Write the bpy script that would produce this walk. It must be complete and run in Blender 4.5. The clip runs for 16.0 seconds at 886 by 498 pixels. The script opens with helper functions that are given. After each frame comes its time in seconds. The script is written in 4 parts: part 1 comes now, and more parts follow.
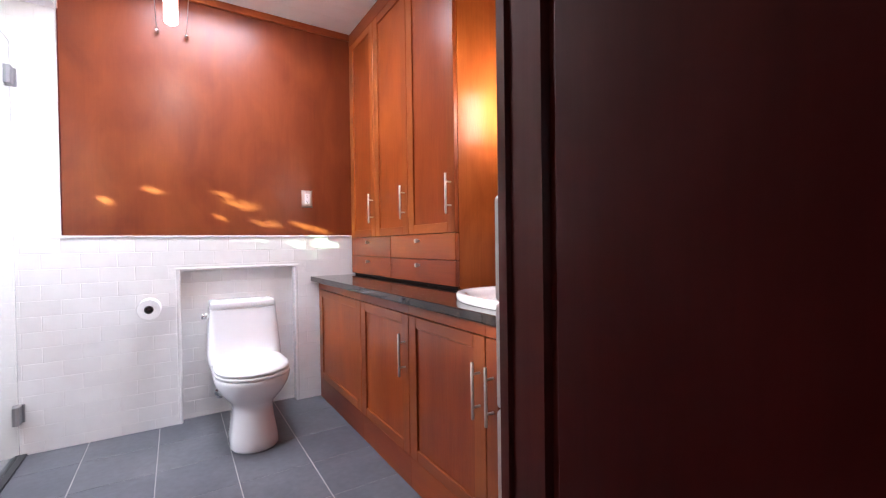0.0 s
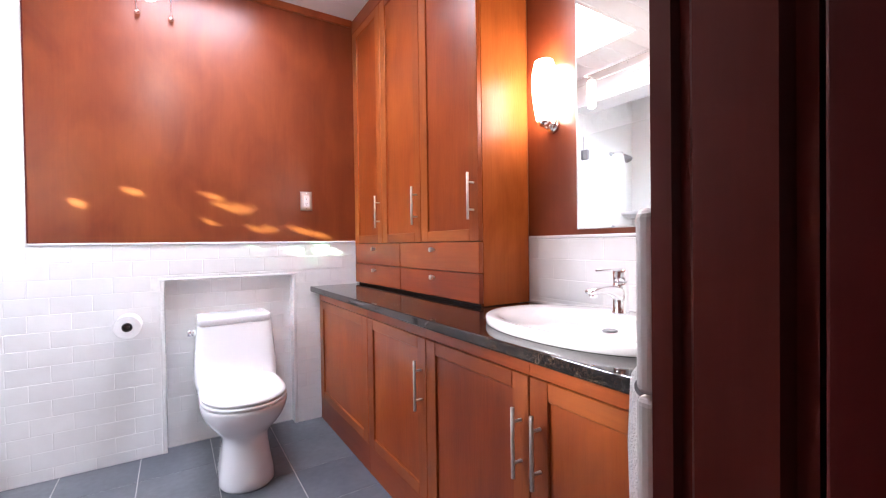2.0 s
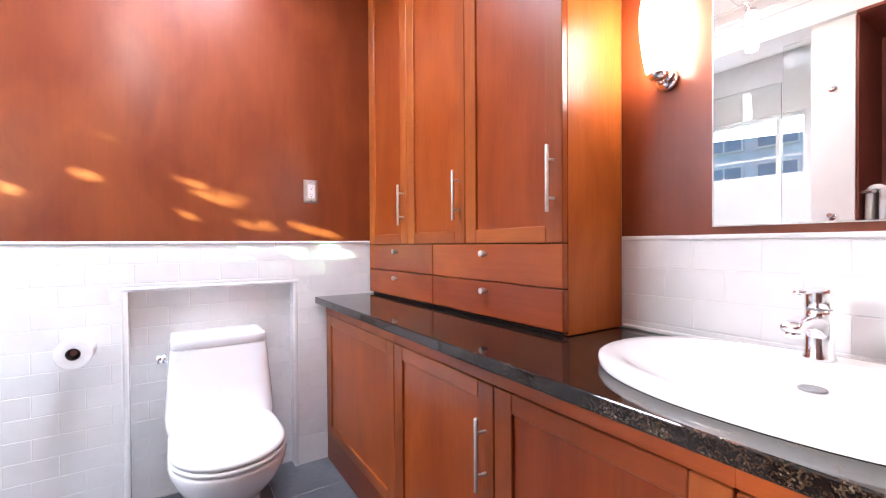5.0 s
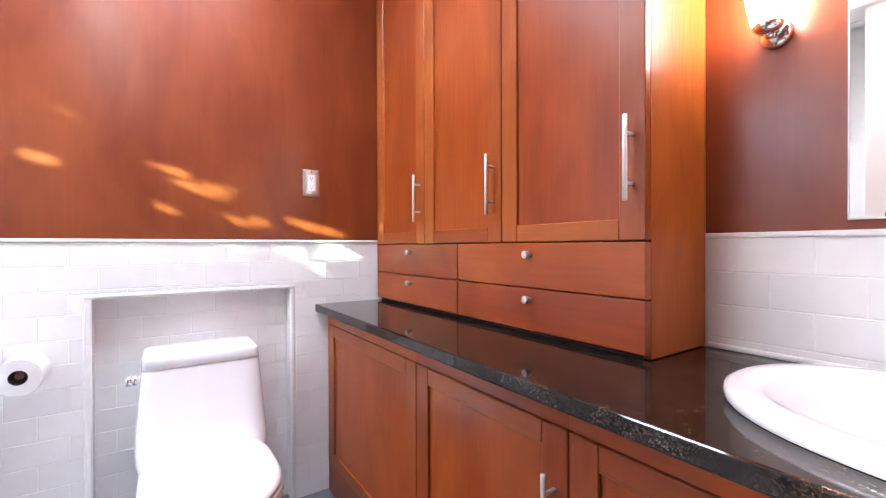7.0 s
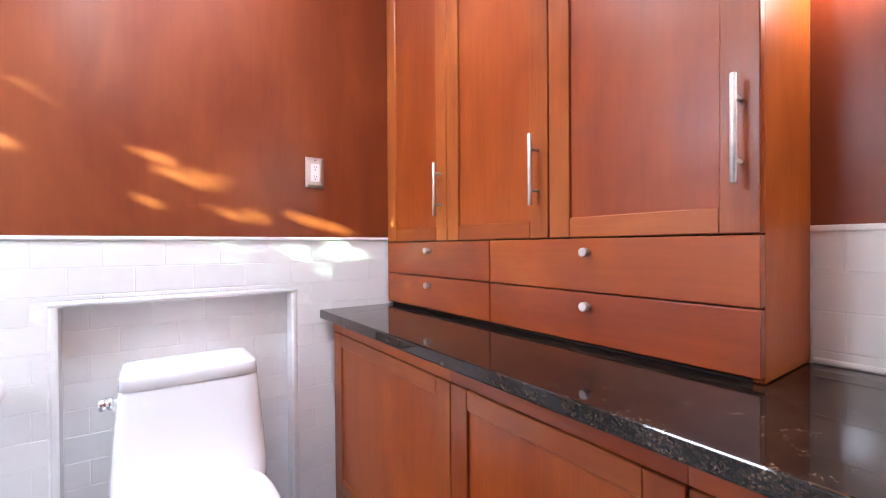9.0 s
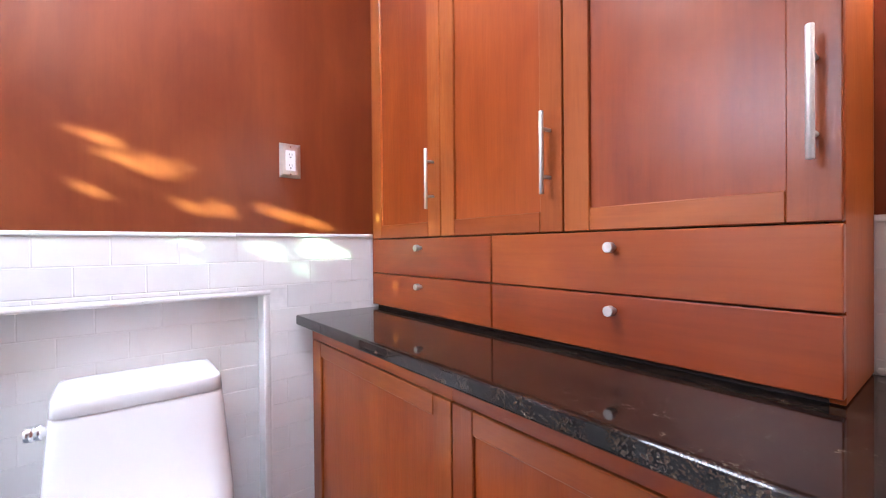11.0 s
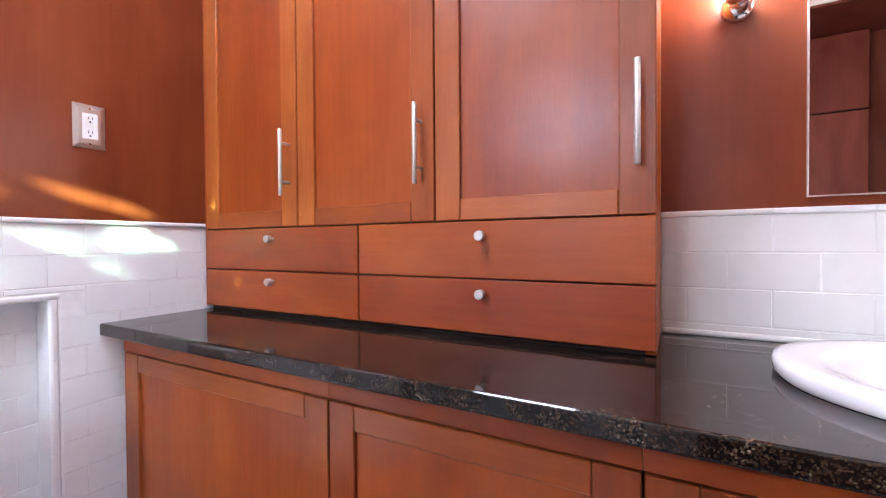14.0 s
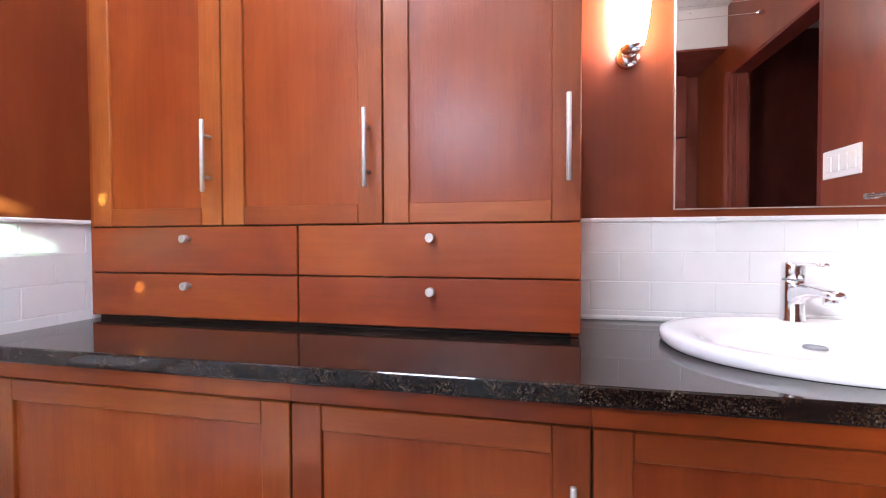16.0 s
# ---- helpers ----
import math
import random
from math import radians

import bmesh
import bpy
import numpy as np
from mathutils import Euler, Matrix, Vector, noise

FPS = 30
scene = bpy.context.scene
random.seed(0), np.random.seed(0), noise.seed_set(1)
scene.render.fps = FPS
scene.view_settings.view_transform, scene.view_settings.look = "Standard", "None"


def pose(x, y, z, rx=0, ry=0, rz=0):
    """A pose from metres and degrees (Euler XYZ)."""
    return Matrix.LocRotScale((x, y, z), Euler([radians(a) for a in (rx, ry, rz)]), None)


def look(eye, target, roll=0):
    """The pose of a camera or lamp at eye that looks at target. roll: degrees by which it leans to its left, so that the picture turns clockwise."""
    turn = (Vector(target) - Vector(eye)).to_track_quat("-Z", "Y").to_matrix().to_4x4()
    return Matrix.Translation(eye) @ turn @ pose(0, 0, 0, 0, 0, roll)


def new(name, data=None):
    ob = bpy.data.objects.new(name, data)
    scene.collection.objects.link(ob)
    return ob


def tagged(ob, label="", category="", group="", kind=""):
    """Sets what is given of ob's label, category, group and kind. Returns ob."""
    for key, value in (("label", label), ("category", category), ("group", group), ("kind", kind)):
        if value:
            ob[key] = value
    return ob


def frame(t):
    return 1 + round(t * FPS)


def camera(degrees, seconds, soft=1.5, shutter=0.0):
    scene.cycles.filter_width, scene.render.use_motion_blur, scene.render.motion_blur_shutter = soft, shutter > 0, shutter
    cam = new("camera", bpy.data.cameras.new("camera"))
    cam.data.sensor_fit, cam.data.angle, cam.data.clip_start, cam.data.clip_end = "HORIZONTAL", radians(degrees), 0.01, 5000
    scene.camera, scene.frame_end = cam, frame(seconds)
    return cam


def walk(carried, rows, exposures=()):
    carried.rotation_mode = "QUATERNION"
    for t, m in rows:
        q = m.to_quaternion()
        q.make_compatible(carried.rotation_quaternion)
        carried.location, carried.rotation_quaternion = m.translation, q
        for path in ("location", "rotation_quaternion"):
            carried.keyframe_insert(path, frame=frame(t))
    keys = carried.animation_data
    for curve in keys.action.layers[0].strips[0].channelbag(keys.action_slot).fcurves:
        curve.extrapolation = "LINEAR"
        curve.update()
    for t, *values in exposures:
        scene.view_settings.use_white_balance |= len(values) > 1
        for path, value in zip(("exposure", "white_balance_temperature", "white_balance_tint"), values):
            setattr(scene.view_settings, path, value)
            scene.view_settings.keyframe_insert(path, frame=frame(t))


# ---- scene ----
cam = camera(92.9, 16.0, soft=1.15)
PATH = [
    (0, (-0.06, -0.059, 1.028), (1.011, 1.63, 1.003), -0.8),
    (0.5, (-0.062, 0.008, 1.028), (1.021, 1.69, 1.005), -0.8),
    (1, (-0.027, 0.075, 1.034), (1.047, 1.762, 1.01), -0.8),
    (1.5, (-0.017, 0.143, 1.057), (1.065, 1.824, 1.03), -0.7),
    (2, (0.007, 0.209, 1.071), (1.082, 1.895, 1.045), -0.8),
    (2.5, (0.018, 0.272, 1.081), (1.099, 1.954, 1.052), -0.7),
    (3, (0.029, 0.352, 1.089), (1.113, 2.033, 1.061), -0.7),
    (3.5, (0.043, 0.442, 1.088), (1.128, 2.121, 1.064), -0.6),
    (4, (0.063, 0.539, 1.084), (1.143, 2.221, 1.06), -0.5),
    (6.5, (0.144, 0.946, 1.069), (1.252, 2.611, 1.053), -0.2),
    (7, (0.147, 1.007, 1.067), (1.265, 2.665, 1.055), -0.2),
    (7.5, (0.147, 1.075, 1.07), (1.283, 2.721, 1.058), -0.1),
    (8, (0.146, 1.141, 1.074), (1.281, 2.788, 1.06), -0.1),
    (8.5, (0.147, 1.194, 1.071), (1.295, 2.832, 1.053), -0.4),
    (9, (0.163, 1.237, 1.061), (1.317, 2.871, 1.046), -0.4),
    (11.5, (0.223, 1.42, 1.048), (1.521, 2.942, 1.035), -0.6),
    (12, (0.222, 1.445, 1.043), (1.618, 2.877, 1.032), -0.5),
    (12.5, (0.215, 1.451, 1.032), (1.721, 2.768, 1.019), -0.3),
    (13, (0.206, 1.454, 1.027), (1.804, 2.657, 1.013), -0.4),
    (13.5, (0.189, 1.461, 1.026), (1.869, 2.547, 1.006), -0.4),
    (14, (0.166, 1.474, 1.03), (1.916, 2.441, 1.0), -0.4),
    (14.5, (0.135, 1.489, 1.031), (1.943, 2.344, 1.008), -0.3),
    (15, (0.099, 1.518, 1.036), (1.967, 2.231, 1.0), -0.4),
    (15.5, (0.068, 1.554, 1.036), (1.983, 2.133, 0.998), -0.3),
    (16, (0.046, 1.604, 1.04), (2.001, 2.024, 0.995), -0.2),
]
walk(cam, [(t, look(eye, target, roll)) for t, eye, target, roll in PATH], [(0.0, 1.1, 5880, 17), (2.5, 1.25, 5740, 15.5), (4.0, 1.35, 5720, 14.5), (7.0, 1.26, 5720, 14.5), (12.5, 1.22, 5500, 15.0), (16.0, 1.10, 5500, 14.5)])

# ---- light ----
world = bpy.data.worlds.new("world")
scene.world = world
world.use_nodes = True
wn = world.node_tree.nodes
sky = wn.new("ShaderNodeTexSky")
sky.sky_type, sky.sun_disc = "NISHITA", False
SUN_WAY = Vector((2.35, -1.47, -0.86)).normalized()
sky.sun_elevation = math.asin(-SUN_WAY.z)
sky.sun_rotation = math.atan2(-SUN_WAY.x, -SUN_WAY.y)
world.node_tree.links.new(sky.outputs[0], wn["Background"].inputs[0])
wn["Background"].inputs[1].default_value = 0.15

sun_lamp = bpy.data.lights.new("sun", "SUN")
sun_lamp.energy, sun_lamp.angle, sun_lamp.color = 5.0, radians(8), (1.0, 0.93, 0.82)
sun = new("sun", sun_lamp)
sun.rotation_mode = "QUATERNION"
sun.rotation_quaternion = SUN_WAY.to_track_quat("-Z", "Y")

SKYLIGHT = (-0.19, 0.44, 1.93, 2.56)          # x0, x1, y0, y1 of the opening in the ceiling
sky_lamp = bpy.data.lights.new("skylight_glow", "AREA")
sky_lamp.shape, sky_lamp.size, sky_lamp.size_y = "RECTANGLE", 0.62, 0.62
sky_lamp.energy, sky_lamp.color = 22.5, (0.97, 0.96, 1.0)
skylight_glow = new("skylight_glow", sky_lamp)
skylight_glow.location = (0.125, 2.245, 2.74)

# Added strip lamp outside the window's top, aimed to brighten the splashback.
window_lamp = bpy.data.lights.new("window_glow", "AREA")
window_lamp.shape, window_lamp.size, window_lamp.size_y = "RECTANGLE", 0.86, 0.26
window_lamp.energy, window_lamp.color = 20.5, (0.93, 0.95, 1.0)
window_glow = new("window_glow", window_lamp)
window_glow.matrix_world = look((-1.72, 2.24, 2.085), (1.26, 1.10, 0.95))

# added spot lamp, an assumed glint off glass; lights wall patches through leaf gaps
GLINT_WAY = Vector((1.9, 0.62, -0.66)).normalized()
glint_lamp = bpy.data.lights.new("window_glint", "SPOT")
# Tinted green so its patches look paler on the red wood.
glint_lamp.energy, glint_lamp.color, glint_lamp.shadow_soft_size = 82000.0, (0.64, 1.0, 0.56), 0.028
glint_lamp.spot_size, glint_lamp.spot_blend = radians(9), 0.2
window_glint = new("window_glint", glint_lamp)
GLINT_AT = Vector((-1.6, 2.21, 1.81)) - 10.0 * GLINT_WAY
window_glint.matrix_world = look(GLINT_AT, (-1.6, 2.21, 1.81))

# ---- materials ----
def nodes_of(name):
    m = bpy.data.materials.new(name)
    m.use_nodes = True
    t = m.node_tree
    return m, t.nodes, t.links, t.nodes["Principled BSDF"]


def ramp(n, stops):
    r = n.new("ShaderNodeValToRGB")
    el = r.color_ramp.elements
    while len(el) < len(stops):
        el.new(0.5)
    for e, (p, c) in zip(el, stops):
        e.position, e.color = p, (*c, 1)
    return r


def noise_at(n, l, scale, size, detail=4.0, distort=0.0):
    geo, mp, nz = n.new("ShaderNodeNewGeometry"), n.new("ShaderNodeMapping"), n.new("ShaderNodeTexNoise")
    mp.inputs["Scale"].default_value = scale
    nz.inputs["Scale"].default_value, nz.inputs["Detail"].default_value, nz.inputs["Distortion"].default_value = size, detail, distort
    l.new(geo.outputs["Position"], mp.inputs["Vector"])
    l.new(mp.outputs[0], nz.inputs["Vector"])
    return nz


def mixed(n, l, kind, factor, a, b):
    m = n.new("ShaderNodeMix")
    m.data_type, m.blend_type = "RGBA", kind
    if hasattr(factor, "is_linked"):
        l.new(factor, m.inputs[0])
    else:
        m.inputs[0].default_value = factor
    for sock, v in ((m.inputs[6], a), (m.inputs[7], b)):
        if hasattr(v, "is_linked"):
            l.new(v, sock)
        else:
            sock.default_value = (*v, 1)
    return m.outputs[2]


def bump(n, l, p, height, strength, distance):
    b = n.new("ShaderNodeBump")
    b.inputs["Strength"].default_value, b.inputs["Distance"].default_value = strength, distance
    l.new(height, b.inputs["Height"])
    l.new(b.outputs[0], p.inputs["Normal"])


def plain(name, colour, rough=0.5, metal=0.0, vary=0.06, size=6.0, relief=0.0, coat=0.0):
    m, n, l, p = nodes_of(name)
    nz = noise_at(n, l, (1, 1, 1), size)
    lo, hi = [c * (1 - vary) for c in colour], [min(1, c * (1 + vary)) for c in colour]
    r = ramp(n, [(0.3, lo), (0.7, hi)])
    l.new(nz.outputs[0], r.inputs[0])
    l.new(r.outputs[0], p.inputs["Base Color"])
    p.inputs["Roughness"].default_value, p.inputs["Metallic"].default_value = rough, metal
    p.inputs["Coat Weight"].default_value = coat
    if relief:
        fine = noise_at(n, l, (1, 1, 1), size * 14)
        bump(n, l, p, fine.outputs[0], 0.4, relief)
    return m


def wood(name, axis, dark, light, rough=0.295, coat=0.0, vary=0.2, relief=0.0009, streaks=0.16, ripple=False):
    """Stained and lacquered hardwood with its grain along x, y or z."""
    m, n, l, p = nodes_of(name)
    stretch = [1.0, 1.0, 1.0]
    stretch["xyz".index(axis)] = 0.045
    grain = noise_at(n, l, stretch, 70.0, 6.0, 0.6)
    pores = noise_at(n, l, [1.0 if s == 1 else 0.10 for s in stretch], 190.0, 2.0, 0.3)
    fig = noise_at(n, l, [1.0 if s == 1 else 0.45 for s in stretch], 5.0, 4.0, 1.1)
    r = ramp(n, [(-0.0, dark), (1.0, light)])
    l.new(grain.outputs[0], r.inputs[0])
    f = ramp(n, [(0.28, (0.74, 0.60, 0.56)), (0.72, (1.18, 1.30, 1.30))])
    l.new(fig.outputs[0], f.inputs[0])
    streak = ramp(n, [(0.30, (0.72, 0.62, 0.60)), (0.46, (1.0, 1.0, 1.0))])
    l.new(pores.outputs[0], streak.inputs[0])
    col = mixed(n, l, "MULTIPLY", 0.85, r.outputs[0], f.outputs[0])
    col = mixed(n, l, "MULTIPLY", streaks, col, streak.outputs[0])
    info = n.new("ShaderNodeObjectInfo")
    o = ramp(n, [(0.0, (1 - vary, 1 - vary * 1.3, 1 - vary * 1.3)), (1.0, (1 + vary * 0.6, 1 + vary * 1.5, 1 + vary * 1.6))])
    l.new(info.outputs["Random"], o.inputs[0])
    l.new(mixed(n, l, "MULTIPLY", 1.0, col, o.outputs[0]), p.inputs["Base Color"])
    rr = n.new("ShaderNodeMapRange")
    rr.inputs["To Min"].default_value, rr.inputs["To Max"].default_value = rough - 0.02, rough + 0.05
    l.new(fig.outputs[0], rr.inputs["Value"])
    l.new(rr.outputs[0], p.inputs["Roughness"])
    p.inputs["Coat Weight"].default_value, p.inputs["Coat Roughness"].default_value = coat, 0.2
    p.inputs["Specular IOR Level"].default_value = 0.43
    peel = noise_at(n, l, (1, 1, 0.5), 22.0, 2.0, 0.2)
    bump(n, l, p, (peel if ripple else pores).outputs[0], 0.45, relief)
    return m


WOOD_D, WOOD_L = (0.230, 0.037, 0.005), (0.325, 0.063, 0.009)
wood_z = wood("cherry_upright_grain", "z", WOOD_D, WOOD_L)
wood_y = wood("cherry_level_grain", "y", WOOD_D, WOOD_L, relief=0.0004)
wood_stile = wood("cherry_stile", "z", (0.238, 0.046, 0.008), (0.350, 0.082, 0.014), vary=0.24, streaks=0.22)
wood_rail = wood("cherry_rail", "y", (0.232, 0.043, 0.007), (0.335, 0.074, 0.013), vary=0.22, relief=0.0004, streaks=0.22)
wood_panel = wood("veneer_panelling", "z", (0.170, 0.030, 0.007), (0.210, 0.042, 0.010), 0.30, 0.12, 0.05, 0.0012, 0.10, True)
wood_side = wood("cherry_side_panel", "z", (0.27, 0.060, 0.009), (0.36, 0.088, 0.014), 0.42, 0.06, 0.04)
wood_dark = wood("dark_mahogany", "z", (0.080, 0.006, 0.0048), (0.100, 0.0078, 0.0058), 0.5, 0.03, 0.1, 0.0003, 0.1)
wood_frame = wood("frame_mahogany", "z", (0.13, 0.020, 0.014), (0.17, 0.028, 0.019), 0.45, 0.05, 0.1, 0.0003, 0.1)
# Recess wood; its lighter tone also paints light on far jamb and hall.
wood_recess_and_lit = wood("mahogany_recess_and_lit", "z", (0.22, 0.058, 0.040), (0.27, 0.075, 0.052), 0.45, 0.05, 0.1)
for m, gloss in ((wood_panel, 0.36), (wood_side, 0.16), (wood_dark, 0.2), (wood_frame, 0.25), (wood_recess_and_lit, 0.25)):
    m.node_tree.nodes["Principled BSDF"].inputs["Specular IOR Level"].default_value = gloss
panel_lacquer = wood_panel.node_tree.nodes["Principled BSDF"].inputs
panel_lacquer["Coat Weight"].default_value, panel_lacquer["Coat Roughness"].default_value, panel_lacquer["Coat IOR"].default_value = 0.15, 0.6, 1.5
# Near-black carcass colour paints in the shade behind door and drawer gaps.
gap_black = plain("cabinet_shadow_gap", (0.02, 0.008, 0.005), 0.7)


def tile_glaze():
    m, n, l, p = nodes_of("white_glazed_tile")
    nz = noise_at(n, l, (1, 1, 1), 9.0)
    r = ramp(n, [(0.3, (0.80, 0.785, 0.77)), (0.7, (0.85, 0.84, 0.825))])
    l.new(nz.outputs[0], r.inputs[0])
    info = n.new("ShaderNodeObjectInfo")
    o = ramp(n, [(0.0, (0.95, 0.95, 0.955)), (1.0, (1.0, 1.0, 1.0))])
    l.new(info.outputs["Random"], o.inputs[0])
    l.new(mixed(n, l, "MULTIPLY", 1.0, r.outputs[0], o.outputs[0]), p.inputs["Base Color"])
    p.inputs["Roughness"].default_value = 0.14
    wave = noise_at(n, l, (1, 1, 1), 26.0, 1.0)
    bump(n, l, p, wave.outputs[0], 0.25, 0.0012)
    return m


tile_white = tile_glaze()
grout_white = plain("pale_grout", (0.79, 0.775, 0.76), 0.85, vary=0.08, size=30)


def slate():
    m, n, l, p = nodes_of("grey_slate_tile")
    big, fine = noise_at(n, l, (1, 1, 1), 3.0, 5.0, 0.5), noise_at(n, l, (1, 1, 1), 34.0, 6.0)
    r = ramp(n, [(0.25, (0.090, 0.096, 0.112)), (0.55, (0.125, 0.132, 0.150)), (0.8, (0.165, 0.170, 0.185))])
    l.new(big.outputs[0], r.inputs[0])
    f = ramp(n, [(0.3, (0.82, 0.82, 0.82)), (0.7, (1.1, 1.1, 1.1))])
    l.new(fine.outputs[0], f.inputs[0])
    col = mixed(n, l, "MULTIPLY", 0.7, r.outputs[0], f.outputs[0])
    info = n.new("ShaderNodeObjectInfo")
    o = ramp(n, [(0.0, (0.86, 0.87, 0.9)), (1.0, (1.08, 1.08, 1.06))])
    l.new(info.outputs["Random"], o.inputs[0])
    l.new(mixed(n, l, "MULTIPLY", 1.0, col, o.outputs[0]), p.inputs["Base Color"])
    p.inputs["Roughness"].default_value = 0.42
    bump(n, l, p, fine.outputs[0], 0.3, 0.0015)
    return m


floor_slate = slate()
floor_grout = plain("light_floor_grout", (0.44, 0.42, 0.41), 0.9, vary=0.12, size=40)


def granite():
    m, n, l, p = nodes_of("polished_dark_granite")
    geo, vor = n.new("ShaderNodeNewGeometry"), n.new("ShaderNodeTexVoronoi")
    vor.inputs["Scale"].default_value = 400.0
    vor.inputs["Randomness"].default_value = 1.0
    wob = noise_at(n, l, (1, 1, 1), 160.0, 3.0)
    add = n.new("ShaderNodeVectorMath")
    add.operation = "MULTIPLY_ADD"
    l.new(wob.outputs["Color"], add.inputs[0])
    add.inputs[1].default_value = (0.003, 0.003, 0.003)
    l.new(geo.outputs["Position"], add.inputs[2])
    l.new(add.outputs[0], vor.inputs["Vector"])
    sep = n.new("ShaderNodeSeparateColor")
    l.new(vor.outputs["Color"], sep.inputs[0])
    cloud = noise_at(n, l, (1, 1, 1), 30.0, 5.0, 0.6)
    c2 = n.new("ShaderNodeMapRange")
    c2.inputs["From Min"].default_value, c2.inputs["From Max"].default_value = 0.30, 0.66
    c2.inputs["To Min"].default_value, c2.inputs["To Max"].default_value = 0.45, 1.08
    l.new(cloud.outputs[0], c2.inputs["Value"])
    mul = n.new("ShaderNodeMath")
    mul.operation = "MULTIPLY"
    l.new(sep.outputs[0], mul.inputs[0])
    l.new(c2.outputs[0], mul.inputs[1])
    r = ramp(n, [(0.0, (0.004, 0.004, 0.005)), (0.42, (0.010, 0.007, 0.006)), (0.62, (0.034, 0.018, 0.010)), (0.84, (0.052, 0.031, 0.018)), (0.99, (0.13, 0.10, 0.07))])
    l.new(mul.outputs[0], r.inputs[0])
    fleck = noise_at(n, l, (1, 1, 1), 900.0, 2.0)
    fr = ramp(n, [(0.35, (0.55, 0.55, 0.55)), (0.65, (1.3, 1.3, 1.3))])
    l.new(fleck.outputs[0], fr.inputs[0])
    l.new(mixed(n, l, "MULTIPLY", 1.0, r.outputs[0], fr.outputs[0]), p.inputs["Base Color"])
    p.inputs["Roughness"].default_value = 0.05
    p.inputs["IOR"].default_value = 1.52
    return m


granite_dark = granite()
porcelain = plain("white_porcelain", (0.79, 0.78, 0.79), 0.09, vary=0.015, size=3, coat=0.4)
plastic_white = plain("white_plastic", (0.82, 0.81, 0.80), 0.3, vary=0.02)
steel_brushed = plain("brushed_nickel", (0.62, 0.575, 0.545), 0.62, 0.9, 0.08, 60)
satin_steel = plain("satin_steel_plate", (0.62, 0.58, 0.55), 0.34, 0.95, 0.06, 50)
satin_grey = plain("satin_grey_metal", (0.26, 0.26, 0.27), 0.45, 0.35, 0.06, 40)
chrome = plain("polished_chrome", (0.86, 0.86, 0.87), 0.17, 1.0, 0.02)
paint_white = plain("white_ceiling_paint", (0.80, 0.79, 0.78), 0.55, vary=0.03, size=4, relief=0.0006)
plaster_warm = plain("off_white_wall_paint", (0.74, 0.71, 0.68), 0.6, vary=0.03, size=4, relief=0.0006)
paper_white = plain("tissue_paper", (0.86, 0.85, 0.84), 0.95, vary=0.03, size=50, relief=0.001)
# Card colour darkened to paint the shade inside the roll's core.
card_shade = plain("shaded_cardboard", (0.10, 0.085, 0.075), 0.9)
rubber_dark = plain("near_black", (0.03, 0.03, 0.032), 0.6)


def terry():
    m, n, l, p = nodes_of("white_terry_cloth")
    nz = noise_at(n, l, (1, 1, 1), 420.0, 3.0)
    r = ramp(n, [(0.3, (0.74, 0.72, 0.71)), (0.7, (0.88, 0.87, 0.86))])
    l.new(nz.outputs[0], r.inputs[0])
    l.new(r.outputs[0], p.inputs["Base Color"])
    p.inputs["Roughness"].default_value, p.inputs["Sheen Weight"].default_value = 1.0, 0.4
    bump(n, l, p, nz.outputs[0], 0.8, 0.003)
    return m


towel_cloth = terry()


def glow(name, colour, strength):
    m, n, l, p = nodes_of(name)
    p.inputs["Base Color"].default_value = (0.9, 0.88, 0.85, 1)
    p.inputs["Roughness"].default_value = 0.25
    nz = noise_at(n, l, (1, 1, 1), 12.0)
    r = ramp(n, [(0.2, [c * 0.93 for c in colour]), (0.8, colour)])
    l.new(nz.outputs[0], r.inputs[0])
    l.new(r.outputs[0], p.inputs["Emission Color"])
    p.inputs["Emission Strength"].default_value = strength
    return m


shade_glow = glow("lit_opal_glass", (1.0, 0.87, 0.70), 25.0)
pendant_glow = glow("lit_frosted_glass", (1.0, 0.88, 0.72), 19.0)


def glass(name, tint, rough=0.0):
    m, n, l, p = nodes_of(name)
    p.inputs["Base Color"].default_value = (*tint, 1)
    p.inputs["Transmission Weight"].default_value, p.inputs["Roughness"].default_value, p.inputs["IOR"].default_value = 1.0, rough, 1.45
    return m


glass_clear = glass("clear_glass", (0.96, 0.985, 0.975))
glass_edge = glass("green_glass_edge", (0.80, 0.93, 0.88))
mirror_silver, _n, _l, _p = nodes_of("silvered_mirror")
_p.inputs["Base Color"].default_value = (0.93, 0.935, 0.93, 1)
_p.inputs["Metallic"].default_value, _p.inputs["Roughness"].default_value = 1.0, 0.0
bark = plain("tree_bark", (0.12, 0.085, 0.06), 0.9, vary=0.3, size=12, relief=0.01)
leaf_green = plain("leaf_green", (0.07, 0.11, 0.035), 0.6, vary=0.35, size=5)
soil = plain("garden_soil", (0.14, 0.12, 0.08), 0.95, vary=0.3, size=2, relief=0.02)
board_blue = plain("blue_grey_boards", (0.74, 0.79, 0.85), 0.8, vary=0.1, size=2)
pane_blue = plain("far_window_pane", (0.30, 0.38, 0.50), 0.10, vary=0.2, size=0.6)
render_pale = plain("pale_stucco", (0.62, 0.60, 0.58), 0.9, vary=0.06, size=5, relief=0.004)

# ---- mesh helpers ----
def linked(name, bm, material, parent=None, smooth=False):
    me = bpy.data.meshes.new(name)
    bm.to_mesh(me)
    bm.free()
    me.materials.append(material)
    if smooth:
        me.shade_smooth()
    ob = new(name, me)
    if parent:
        ob.parent = parent
    return ob


